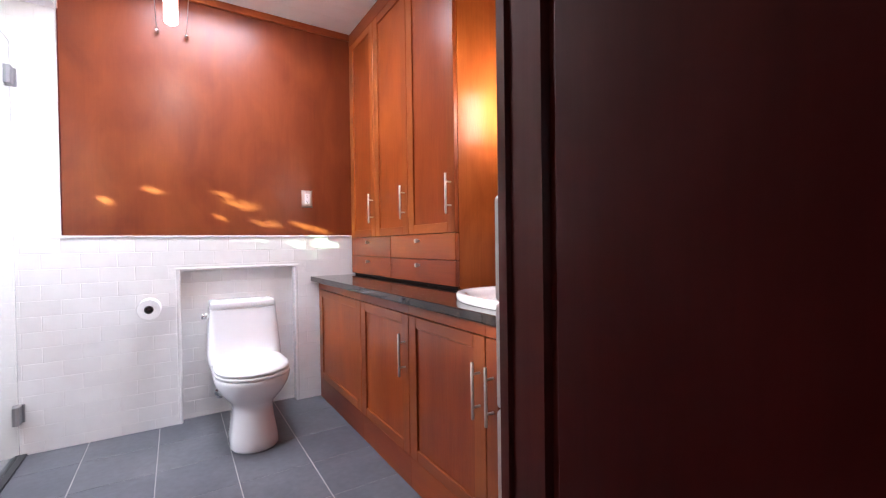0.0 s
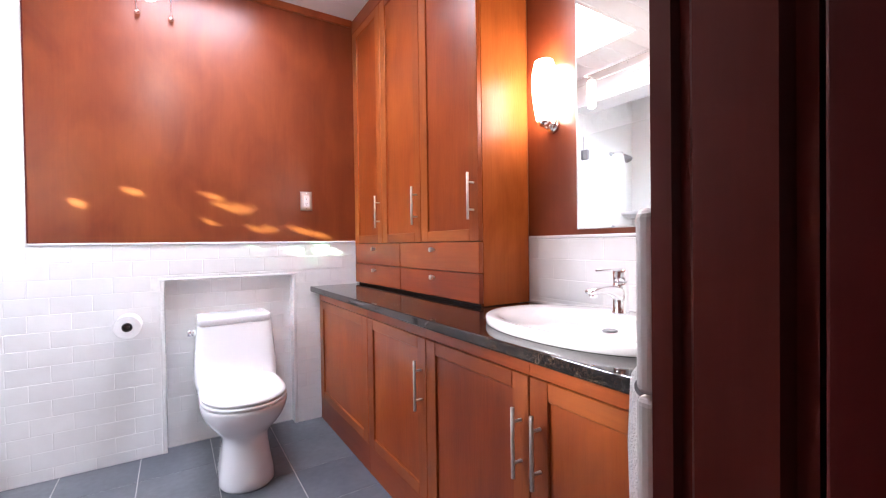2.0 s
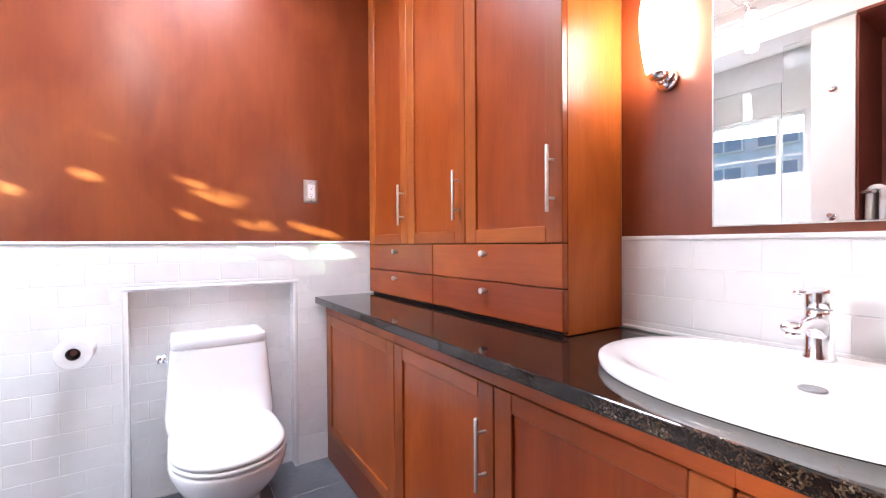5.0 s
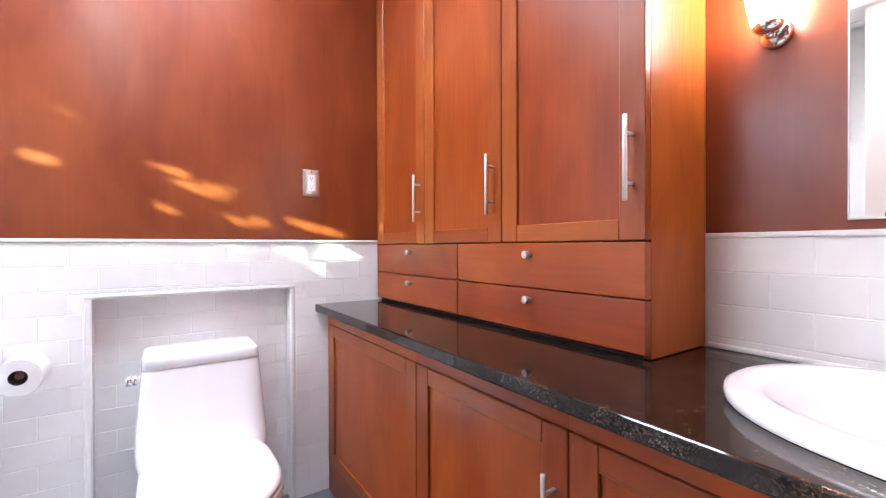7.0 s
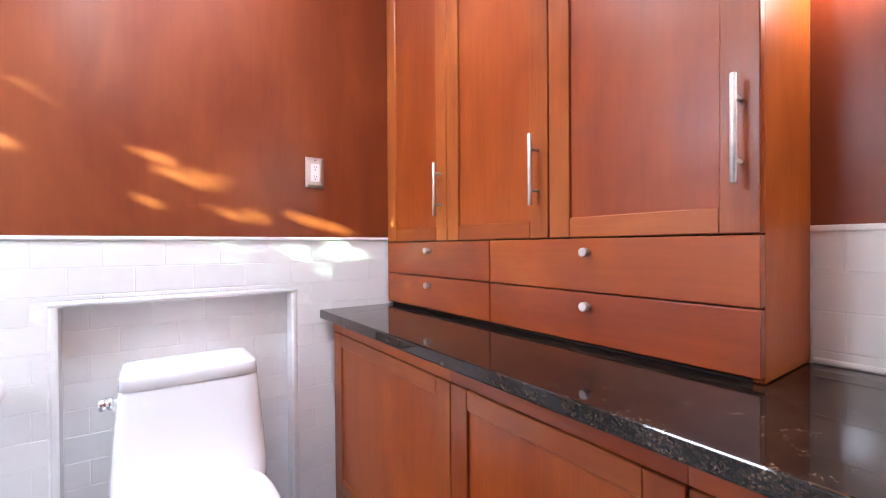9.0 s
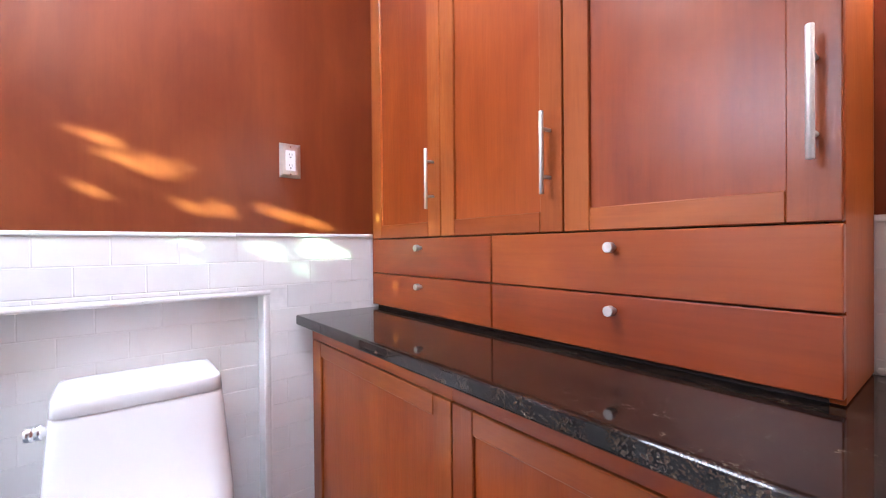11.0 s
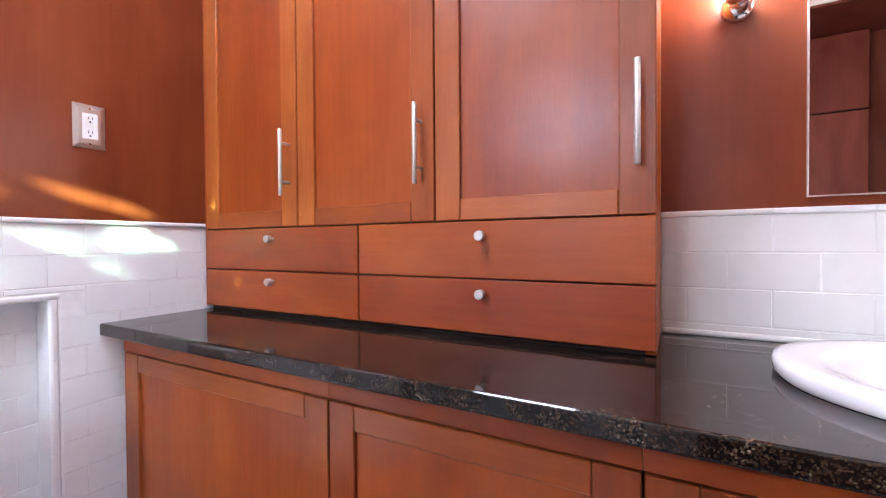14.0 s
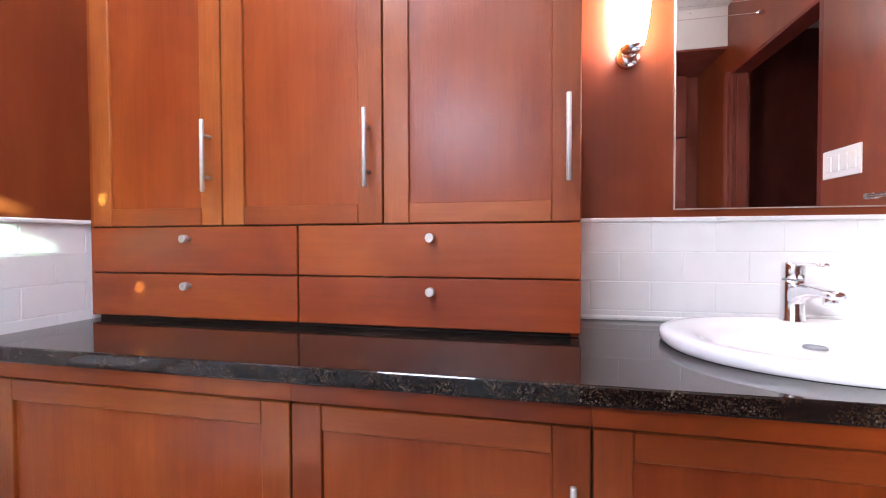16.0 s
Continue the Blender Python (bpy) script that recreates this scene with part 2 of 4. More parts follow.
def part(name, bm, material, parent, label="", smooth=False):
    ob = linked(name, bm, material, parent, smooth)
    return tagged(ob, label) if label else ob


def base(name, label, category, group="", kind=""):
    return tagged(new(name), label, category, group, kind)


def box(x0, x1, y0, y1, z0, z1, bevel=0.0, segments=2, bm=None):
    """A box between the given faces, its edges rounded."""
    made = bmesh.new()
    bmesh.ops.create_cube(made, size=1, matrix=Matrix.Translation(((x0 + x1) / 2, (y0 + y1) / 2, (z0 + z1) / 2)) @ Matrix.Diagonal((x1 - x0, y1 - y0, z1 - z0, 1)))
    if bevel:
        bmesh.ops.bevel(made, geom=made.edges[:], offset=bevel, segments=segments, profile=0.5, affect="EDGES")
    if bm is None:
        return made
    me = bpy.data.meshes.new("scrap")
    made.to_mesh(me)
    made.free()
    bm.from_mesh(me)
    bpy.data.meshes.remove(me)
    return bm


def loft(rings, closed=True, caps=True, bm=None):
    """Skin through rings of equally many points."""
    bm = bm or bmesh.new()
    vs = [[bm.verts.new(p) for p in ring] for ring in rings]
    for a, b in zip(vs, vs[1:]):
        for i in range(len(a) if closed else len(a) - 1):
            j = (i + 1) % len(a)
            bm.faces.new((a[i], a[j], b[j], b[i]))
    if caps:
        bm.faces.new(vs[0][::-1])
        bm.faces.new(vs[-1])
    bmesh.ops.recalc_face_normals(bm, faces=bm.faces[:])
    return bm


def oval(cx, cy, z, rx, ry, power=2.0, count=40):
    """A superellipse, level."""
    out = []
    for i in range(count):
        a = 2 * math.pi * i / count
        c, s = math.cos(a), math.sin(a)
        out.append((cx + rx * math.copysign(abs(c) ** (2 / power), c), cy + ry * math.copysign(abs(s) ** (2 / power), s), z))
    return out


def lathe(profile, at, way=(0, 0, 1), count=24, bm=None):
    """Turns (radius, height) pairs round an axis through at."""
    q = Vector((0, 0, 1)).rotation_difference(Vector(way).normalized())
    rings = [[Vector(at) + q @ Vector((r * math.cos(2 * math.pi * i / count), r * math.sin(2 * math.pi * i / count), h)) for i in range(count)] for r, h in profile]
    open_end = profile[0] == profile[-1]
    return loft(rings, caps=not open_end, bm=bm)


def rod(a, b, r, count=14, bm=None):
    a, b = Vector(a), Vector(b)
    d = (b - a).length
    e = min(r * 0.25, 0.001)
    return lathe([(r - e, 0), (r, e), (r, d - e), (r - e, d)], a, b - a, count, bm)


def tube(points, r, count=12):
    """A round bar along points."""
    rings = []
    for i, p in enumerate(points):
        p = Vector(p)
        d = (Vector(points[min(i + 1, len(points) - 1)]) - Vector(points[max(i - 1, 0)])).normalized()
        q = Vector((0, 0, 1)).rotation_difference(d)
        rings.append([p + q @ Vector((r * math.cos(2 * math.pi * k / count), r * math.sin(2 * math.pi * k / count), 0)) for k in range(count)])
    return loft(rings)


# ---- plan, in metres ----
BACK_Y, VANITY_X, NEAR_Y = 2.829, 1.264, 0.402
CEIL, WAIN = 2.51, 1.098
SHOWER_X, SHOWER_BACK, BEAM_X = -0.735, -1.504, -0.555
OPEN_L, OPEN_R, OPEN_TOP = -0.49, 0.329, 2.06
NICHE = (-0.045, 0.606, 0.893, 2.90)          # x0, x1, top, back

# ---- structure ----
floor = tagged(linked("floor", box(-1.1, 0.52, -2.1, 0.287, -0.12, -0.0012, bm=box(-1.75, 1.5, 0.287, 3.1, -0.12, -0.0012)), floor_grout), "grey slate tile floor with pale grout joints", "floor", kind="structure")


def wall(name, boxes, material, label):
    bm = bmesh.new()
    for b in boxes:
        box(*b, bm=bm)
    return tagged(linked(name, bm, material), label, "wall", kind="structure")


wall_north = wall("wall_north", [
    (-1.75, NICHE[0], BACK_Y + 0.0009, 3.1, -0.12, 2.9), (NICHE[1], 1.5, BACK_Y + 0.0009, 3.1, -0.12, 2.9),
    (NICHE[0], NICHE[1], BACK_Y + 0.0009, 3.1, NICHE[2], 2.9), (NICHE[0], NICHE[1], NICHE[3] + 0.0009, 3.1, -0.12, NICHE[2])],
    grout_white, "white subway-tiled wall below glossy red-brown wood panelling")
wall_east = wall("wall_east", [(VANITY_X + 0.0009, 1.5, NEAR_Y - 0.115, 3.1, -0.12, 2.9)], grout_white, "wall behind the vanity with tile splashback and wood panelling")
wall_south = wall("wall_south", [(OPEN_R + 0.0245, VANITY_X + 0.0006, NEAR_Y - 0.115, NEAR_Y, -0.12, 2.9), (-1.75, OPEN_L - 0.0255, NEAR_Y - 0.115, NEAR_Y, -0.12, 2.9),
    (OPEN_L - 0.0255, OPEN_R + 0.0245, NEAR_Y - 0.115, NEAR_Y, OPEN_TOP + 0.02, 2.9)], wood_panel, "red-brown wood panelled wall with a doorway")
WY0, WY1, WZ0, WZ1 = 1.86, 2.62, 1.57, 2.05
wall_west = wall("wall_west", [(-1.60, SHOWER_BACK, 1.43, WY0, -0.12, 2.9), (-1.60, SHOWER_BACK, WY1, 3.1, -0.12, 2.9),
    (-1.60, SHOWER_BACK, WY0, WY1, -0.12, WZ0), (-1.60, SHOWER_BACK, WY0, WY1, WZ1, 2.9)], tile_white, "white tiled shower wall with a window")
wall_closet = wall("wall_closet", [(-1.75, -1.05, NEAR_Y, 1.40, -0.12, 2.9)], wood_recess_and_lit, "dark red-brown wood wall in the recess")
wall_pier = wall("wall_pier", [(-1.504, -0.60, 1.40, 1.58, -0.12, 2.9)], plaster_warm, "off-white pier beside the shower")
pier_side = tagged(linked("pier_panelling", box(-1.05, -0.612, 1.388, 1.4, 0, 2.3, 0.001), wood_recess_and_lit), "dark wood panelling on the side of the pier", "panelling", kind="structure")
# Unseen opening in the end wall, added to let sky light in.
hall = wall("wall_hall", [(0.42, 0.52, -2.0, NEAR_Y - 0.115, -0.12, 2.9), (-1.1, 0.52, -2.1, -2.0, -0.12, 0.9), (-1.1, 0.52, -2.1, -2.0, 2.0, 2.9), (-1.1, -0.7, -2.1, -2.0, 0.9, 2.0), (-0.3, 0.52, -2.1, -2.0, 0.9, 2.0)],
    wood_dark, "dark wood wall of the hall outside the bathroom")
# Lighter wood than the other hall walls, to paint in light falling here.
hall_side = wall("wall_hall_side", [(-1.1, -1.0, -2.0, NEAR_Y - 0.115, -0.12, 2.9)], wood_recess_and_lit, "red-brown wood wall of the hall facing the doorway, painted lighter as lit")
soffit = tagged(linked("beam", box(-0.80, BEAM_X, NEAR_Y, BACK_Y + 0.0005, 2.26, CEIL + 0.1, 0.003), paint_white), "white painted boxed beam above the shower glass", "beam", kind="structure")


part("seam", box(BEAM_X - 0.001, BEAM_X + 0.0006, 0.9, 2.2, 2.395, 2.3965), rubber_dark, soffit)
for i in range(12):
    part("nail_head", lathe([(0.004, 0.0), (0.003, 0.0012)], (BEAM_X - 0.0005, 0.62 + i * 0.18, 2.488), (1, 0, 0), 8), rubber_dark, soffit)


def ceiling_mesh():
    bm = bmesh.new()
    x0, x1, y0, y1 = SKYLIGHT
    ys, y, k = [], -2.0, 0
    while y < 3.0:
        spans = [(-1.75, 1.5)]
        a, b = y + 0.0012, y + 0.1488
        if y + 0.15 > y0 and y < y1:
            spans = [(-1.75, x0), (x1, 1.5)]
            if a < y0:
                box(x0, x1, a, y0, CEIL, CEIL + 0.018, bm=bm)
            if b > y1:
                box(x0, x1, y1, b, CEIL, CEIL + 0.018, bm=bm)
        for s in spans:
            box(s[0], s[1], a, b, CEIL, CEIL + 0.018, 0.002, 1, bm=bm)
        y += 0.15
    for s in ((-1.75, x0, -2.1, 3.1), (x1, 1.5, -2.1, 3.1), (x0, x1, -2.1, y0), (x0, x1, y1, 3.1)):
        box(s[0], s[1], s[2], s[3], CEIL + 0.008, CEIL + 0.12, bm=bm)
    return bm


ceiling = tagged(linked("ceiling", ceiling_mesh(), paint_white), "white painted board ceiling with a skylight opening", "ceiling", kind="structure")
x0, x1, y0, y1 = SKYLIGHT
skylight = tagged(new("skylight"), "square skylight with white shaft walls in the ceiling", "skylight", kind="structure")
for a in ((x0 - 0.02, x0, y0 - 0.02, y1 + 0.02), (x1, x1 + 0.02, y0 - 0.02, y1 + 0.02), (x0, x1, y0 - 0.02, y0), (x0, x1, y1, y1 + 0.02)):
    part("shaft_wall", box(a[0], a[1], a[2], a[3], CEIL + 0.002, 2.9), paint_white, skylight)
roof = tagged(linked("roof", bmesh.new(), paint_white), "flat roof above the room", "roof", kind="structure")
bm = bmesh.new()
for s in ((-1.85, x0 - 0.02, -2.2, 3.2), (x1 + 0.02, 1.6, -2.2, 3.2), (x0 - 0.02, x1 + 0.02, -2.2, y0 - 0.02), (x0 - 0.02, x1 + 0.02, y1 + 0.02, 3.2)):
    box(s[0], s[1], s[2], s[3], 2.9, 2.98, bm=bm)
bm.to_mesh(roof.data)
bm.free()

# Added sheet that makes the white beam's underside read dark.
recess_ceiling = tagged(linked("recess_ceiling", box(-1.049, -0.5565, NEAR_Y + 0.001, 1.387, 2.246, 2.2592, 0.001), wood_recess_and_lit), "added dark wood sheet hiding the beam's pale underside over the recess", "panelling", kind="structure")

# wood panelling above the tiles
panel_back = tagged(linked("wall_panelling", box(-0.55, 1.004, BACK_Y - 0.004, BACK_Y + 0.0005, WAIN - 0.001, CEIL - 0.001), wood_panel), "glossy red-brown veneer wall panel above white tiles", "panelling", kind="structure")
panel_east = tagged(linked("wall_panelling", box(VANITY_X - 0.004, VANITY_X + 0.0005, NEAR_Y + 0.001, 1.5038, WAIN - 0.001, CEIL - 0.001), wood_panel), "glossy red-brown veneer wall panel round the mirror", "panelling", kind="structure")
crown = tagged(linked("trim", box(-0.555, 0.996, BACK_Y - 0.022, BACK_Y - 0.004, CEIL - 0.045, CEIL - 0.001, 0.003), wood_y), "narrow wood trim where wall panel meets ceiling", "trim", kind="structure")
edge_trim = tagged(linked("trim", box(-0.556, -0.55, BACK_Y - 0.006, BACK_Y + 0.0005, WAIN, 2.26, 0.001), wood_dark), "thin dark edge of the wall panel", "trim", kind="structure")

# ---- doorway ----
door_frame = tagged(new("door_frame"), "dark mahogany door frame of the bathroom doorway, far jamb painted lighter as lit", "door frame", kind="structure")
JAMB = [(0.325, 0.4015), (0.325, 0.385), (0.331, 0.381), (0.331, 0.374), (0.326, 0.370), (0.326, 0.318), (0.335, 0.312), (0.335, 0.301), (0.3535, 0.301), (0.3535, 0.4015)]
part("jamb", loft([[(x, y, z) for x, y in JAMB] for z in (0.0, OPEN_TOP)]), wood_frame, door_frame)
FAR = OPEN_L + OPEN_R
# Far jamb and casing take a lighter copy, painting the light on them.
part("jamb", loft([[(FAR - x, y, z) for x, y in JAMB] for z in (0.0, OPEN_TOP)]), wood_recess_and_lit, door_frame)
part("casing", box(OPEN_L - 0.075, OPEN_L - 0.0255, NEAR_Y + 0.0005, NEAR_Y + 0.014, 0, OPEN_TOP + 0.02, 0.003), wood_recess_and_lit, door_frame)
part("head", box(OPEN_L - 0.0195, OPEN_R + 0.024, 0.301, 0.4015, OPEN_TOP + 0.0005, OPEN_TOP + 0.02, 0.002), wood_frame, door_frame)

door_1 = tagged(new("door_1"), "dark mahogany slab door standing open against the hall", "door", kind="structure")
part("leaf", box(OPEN_R - 0.003, OPEN_R + 0.036, -0.50, 0.296, 0.012, OPEN_TOP - 0.004, 0.002), wood_dark, door_1)

# ---- cabinets ----
def shaker(name, x, y0, y1, z0, z1, stile, rail, parent, label=""):
    """A framed door facing -x at x, with a sunk panel."""
    d = part(name, box(x + 0.008, x + 0.019, y0 + stile - 0.004, y1 - stile + 0.004, z0 + rail - 0.004, z1 - rail + 0.004), wood_z, parent, label)
    for a, b in ((y0, y0 + stile), (y1 - stile, y1)):
        part("stile", box(x, x + 0.021, a, b, z0, z1, 0.0018, 1), wood_stile, d)
    for a, b in ((z0, z0 + rail), (z1 - rail, z1)):
        part("rail", box(x, x + 0.0205, y0 + stile + 0.0004, y1 - stile - 0.0004, a, b, 0.0018, 1), wood_rail, d)
    return d


def bar_pull(x, y, z0, z1, parent):
    h = part("handle", rod((x - 0.030, y, z0), (x - 0.030, y, z1), 0.0054, 16), steel_brushed, parent, "brushed nickel bar pull", True)
    k = (z1 - z0) * 0.21
    for z in (z0 + k, z1 - k):
        part("post", rod((x - 0.030, y, z), (x + 0.002, y, z), 0.0042, 12), steel_brushed, h)
    return h


def knob(x, y, z, parent):
    return part("knob", lathe([(0.0055, 0.0), (0.0055, 0.012), (0.010, 0.0125), (0.0105, 0.014), (0.0105, 0.026), (0.0095, 0.027)], (x + 0.001, y, z), (-1, 0, 0), 20), steel_brushed, parent, "round nickel knob")


TX, T_R = 0.996, 1.504
tower = base("linen_cabinet", "tall cherry cabinet with doors and drawers standing on granite", "cabinet")
part("carcass", box(TX + 0.022, VANITY_X - 0.003, T_R + 0.018, BACK_Y - 0.006, 0.832, CEIL - 0.002), gap_black, tower)
part("side_panel", box(TX + 0.0222, VANITY_X - 0.004, T_R, T_R + 0.0185, 0.8222, CEIL - 0.003, 0.0015), wood_side, tower, "orange-brown plain end panel")
part("plinth", box(TX + 0.026, TX + 0.04, T_R + 0.018, BACK_Y - 0.006, 0.8205, 0.8325), gap_black, tower)
part("top_rail", box(TX + 0.001, TX + 0.022, T_R, BACK_Y - 0.005, 2.424, CEIL - 0.003, 0.001), wood_y, tower)
part("scribe", box(TX + 0.004, TX + 0.022, BACK_Y - 0.016, BACK_Y - 0.005, 0.832, 2.422), wood_z, tower)
for y0, y1, hy in ((2.3955, 2.811, 2.426), (1.9555, 2.3915, 1.988), (T_R - 0.0005, 1.9515, 1.532)):
    d = shaker("door", TX, y0, y1, 1.0788, 2.420, 0.062, 0.0475, tower)
    bar_pull(TX, hy, 1.163, 1.346, d)
for y0, y1, ky in ((2.1805, 2.811, 2.496), (T_R - 0.0005, 2.1765, 1.835)):
    for z0, z1, kz in ((0.9525, 1.0757, 1.044), (0.8335, 0.9493, 0.920)):
        d = part("drawer", box(TX, TX + 0.021, y0, y1, z0, z1, 0.0018, 1), wood_y, tower)
        knob(TX, ky, kz, d)

VX = 0.757
vanity_units = (
    (2.0555, 2.806, None, "wide cherry base cabinet with framed panel beside tiled wall"),
    (1.5125, 2.0515, 1.542, "cherry base cabinet with one framed door and bar pull"),
    (0.9925, 1.5085, 1.020, "cherry base cabinet with one framed door under the basin"),
    (0.423, 0.9885, 0.952, "cherry base cabinet with one framed door beside hanging towel"))
for y0, y1, hy, label in vanity_units:
    unit = base("vanity_cabinet", label, "cabinet", "base cabinets under the worktop")
    end = BACK_Y - 0.006 if hy is None else y1 + 0.0018
    part("body", box(VX + 0.022, VANITY_X - 0.004, y0 - 0.002, end, 0.0, 0.7865), gap_black, unit)
    part("top_rail", box(VX + 0.003, VX + 0.022, y0 - 0.0018, end, 0.7345, 0.7865, 0.001), wood_y, unit)
    part("plinth", box(VX + 0.005, VX + 0.022, y0 - 0.0018, end, 0.001, 0.131, 0.001), wood_y, unit)
    d = shaker("door", VX, y0, y1, 0.136, 0.7315, 0.061, 0.047, unit)
    if hy is None:
        part("scribe", box(VX + 0.004, VX + 0.022, y1 + 0.002, end, 0.132, 0.732, 0.001), wood_z, unit)
    else:
        bar_pull(VX, hy, 0.467, 0.650, d)

worktop = tagged(linked("worktop", box(0.705, VANITY_X - 0.001, NEAR_Y + 0.018, BACK_Y - 0.001, 0.787, 0.820, 0.005, 3), granite_dark), "polished black-brown speckled granite worktop with eased edge", "worktop")


def cut(ob, bm):
    """Takes the shape bm out of ob's mesh."""
    tool = linked("tool", bm, granite_dark)
    mod = ob.modifiers.new("cut", "BOOLEAN")
    mod.object, mod.operation, mod.solver = tool, "DIFFERENCE", "EXACT"
    made = bpy.data.meshes.new_from_object(ob.evaluated_get(bpy.context.evaluated_depsgraph_get()))
    ob.modifiers.clear()
    ob.data = made
    bpy.data.objects.remove(tool)


cut(worktop, loft([oval(0.985, 1.005, z, 0.185, 0.29, 2.25, 48) for z in (0.70, 0.90)]))
for unit in [o for o in scene.objects if o.name.startswith("body") and o.parent and o.parent.name.startswith("vanity_cabinet")]:
    cut(unit, loft([oval(0.985, 1.005, z, 0.185, 0.29, 2.25, 48) for z in (0.70, 0.90)]))

caulk_wall = tagged(linked("trim", box(VANITY_X - 0.008, VANITY_X - 0.0004, NEAR_Y + 0.02, T_R - 0.004, 0.8203, 0.8325, 0.004), plastic_white), "white cove strip where splashback meets worktop", "trim", kind="structure")

# ---- basin and tap ----
BX, BY = 0.998, 1.005
basin = base("basin", "large oval white porcelain drop-in basin on dark granite", "basin")
def basin_mesh():
    rim = ((0, 0.232, 0.328, 0.821), (0, 0.2348, 0.332, 0.826), (0, 0.2357, 0.333, 0.838), (0, 0.2339, 0.3306, 0.845), (0, 0.2285, 0.323, 0.848), (0, 0.216, 0.305, 0.8475))
    bowl = ((-0.014, 0.188, 0.285, 0.8465), (-0.028, 0.169, 0.270, 0.8425), (-0.022, 0.160, 0.255, 0.835), (-0.002, 0.136, 0.215, 0.819), (0.030, 0.103, 0.150, 0.808), (0.070, 0.060, 0.070, 0.8015), (0.107, 0.012, 0.014, 0.7998))
    rings = [oval(BX + c, BY, z, a, b, 2.25, 64) for c, a, b, z in rim + bowl]
    return loft(rings, caps=False)
part("bowl", basin_mesh(), porcelain, basin, smooth=True)
# Dark ring painting in the shadow line under the basin's rim.
under = loft([oval(BX, BY, z, a, b, 2.25, 64) for z, a, b in ((0.8203, 0.195, 0.298), (0.8203, 0.227, 0.322), (0.8235, 0.229, 0.325))], caps=False)
part("seal", under, rubber_dark, basin)
part("drain", lathe([(0.022, 0.0), (0.022, 0.004), (0.019, 0.005), (0.016, 0.003)], (1.105, 1.005, 0.8005)), satin_grey, basin, "round grey metal drain")
tap = base("mixer_tap", "short chrome single-lever mixer tap on the basin deck", "tap")
TAP = Vector((1.172, 1.014, 0.8466))
part("body", lathe([(0.0265, 0.0), (0.0265, 0.004), (0.0235, 0.009), (0.0225, 0.050), (0.0230, 0.088), (0.0225, 0.096)], TAP, count=32), chrome, tap, smooth=True)
def spout_mesh():
    rings = []
    for d, z, w, h in ((-0.004, 0.058, 0.019, 0.026), (0.018, 0.064, 0.0185, 0.023), (0.045, 0.073, 0.018, 0.016), (0.080, 0.079, 0.0175, 0.0115), (0.118, 0.080, 0.017, 0.0095), (0.142, 0.078, 0.016, 0.0085), (0.150, 0.0765, 0.0135, 0.0065)):
        rings.append([TAP + Vector((-d, b, z + c)) for b, c, _ in oval(0, 0, 0, w, h, 3.0, 24)])
    return loft(rings)
part("spout", spout_mesh(), chrome, tap, smooth=True)
part("aerator", lathe([(0.0115, 0.0), (0.0125, 0.001), (0.0125, 0.011), (0.011, 0.014)], TAP + Vector((-0.128, 0, 0.058))), chrome, tap, smooth=True)
part("collar", lathe([(0.0205, 0.0), (0.0205, 0.004)], TAP + Vector((0, 0, 0.0962)), count=28), satin_grey, tap, "thin grey joint ring")
part("lever_cap", lathe([(0.0220, 0.0), (0.0228, 0.002), (0.0228, 0.030), (0.0205, 0.037), (0.010, 0.040)], TAP + Vector((0, 0, 0.1002)), count=32), chrome, tap, smooth=True)
part("lever", loft([[TAP + Vector((-d, b, z + c)) for b, c, _ in oval(0, 0, 0, w, 0.0038, 3.0, 20)] for d, z, w in ((-0.016, 0.1335, 0.013), (0.015, 0.136, 0.0135), (0.055, 0.137, 0.012), (0.095, 0.1375, 0.010), (0.110, 0.1375, 0.0075))]), chrome, tap, smooth=True)

# ---- mirror and sconces ----
mirror = base("mirror", "large frameless wall mirror with thin bright metal edge", "mirror")
part("glass", box(VANITY_X - 0.011, VANITY_X - 0.0045, 0.706, 1.242, 1.119, 2.03), mirror_silver, mirror)
for b in ((0.703, 0.7055, 1.116, 2.033), (1.2425, 1.245, 1.116, 2.033)):
    part("edge", box(VANITY_X - 0.013, VANITY_X - 0.0045, b[0], b[1], b[2], b[3]), steel_brushed, mirror)
for z in (1.116, 2.0305):
    part("edge", box(VANITY_X - 0.013, VANITY_X - 0.0045, 0.7056, 1.2424, z, z + 0.0025), steel_brushed, mirror)


def sconce(y, side):
    s = base("wall_sconce", "lit opal glass wall sconce on chrome bracket beside the mirror", "wall lamp", "sconces beside the mirror")
    x, z, wx = VANITY_X - 0.054, 1.508, VANITY_X - 0.0045
    part("backplate", lathe([(0.030, 0.0), (0.030, 0.010), (0.026, 0.018), (0.014, 0.024)], (wx, y, z + 0.014), (-1, 0, 0), 28), chrome, s, smooth=True)
    part("arm", tube([(wx - 0.018, y, z + 0.012), (wx - 0.030, y, z + 0.008), (wx - 0.040, y, z + 0.004), (x, y, z + 0.008)], 0.009), chrome, s, smooth=True)
    part("cup", lathe([(0.008, 0.0), (0.018, 0.003), (0.025, 0.010), (0.028, 0.022)], (x, y, z + 0.003), (0, 0, 1), 24), chrome, s, smooth=True)
    prof = [(0.026, 0.0), (0.031, 0.012), (0.038, 0.05), (0.044, 0.10), (0.0465, 0.14), (0.045, 0.18), (0.039, 0.215), (0.033, 0.232), (0.030, 0.232), (0.036, 0.213), (0.042, 0.178), (0.0435, 0.14), (0.041, 0.10), (0.035, 0.05), (0.028, 0.014)]
    part("shade", lathe(prof, (x, y, z + 0.020), (0, 0, 1), 32), shade_glow, s, "glowing warm opal glass shade", True)
    return s


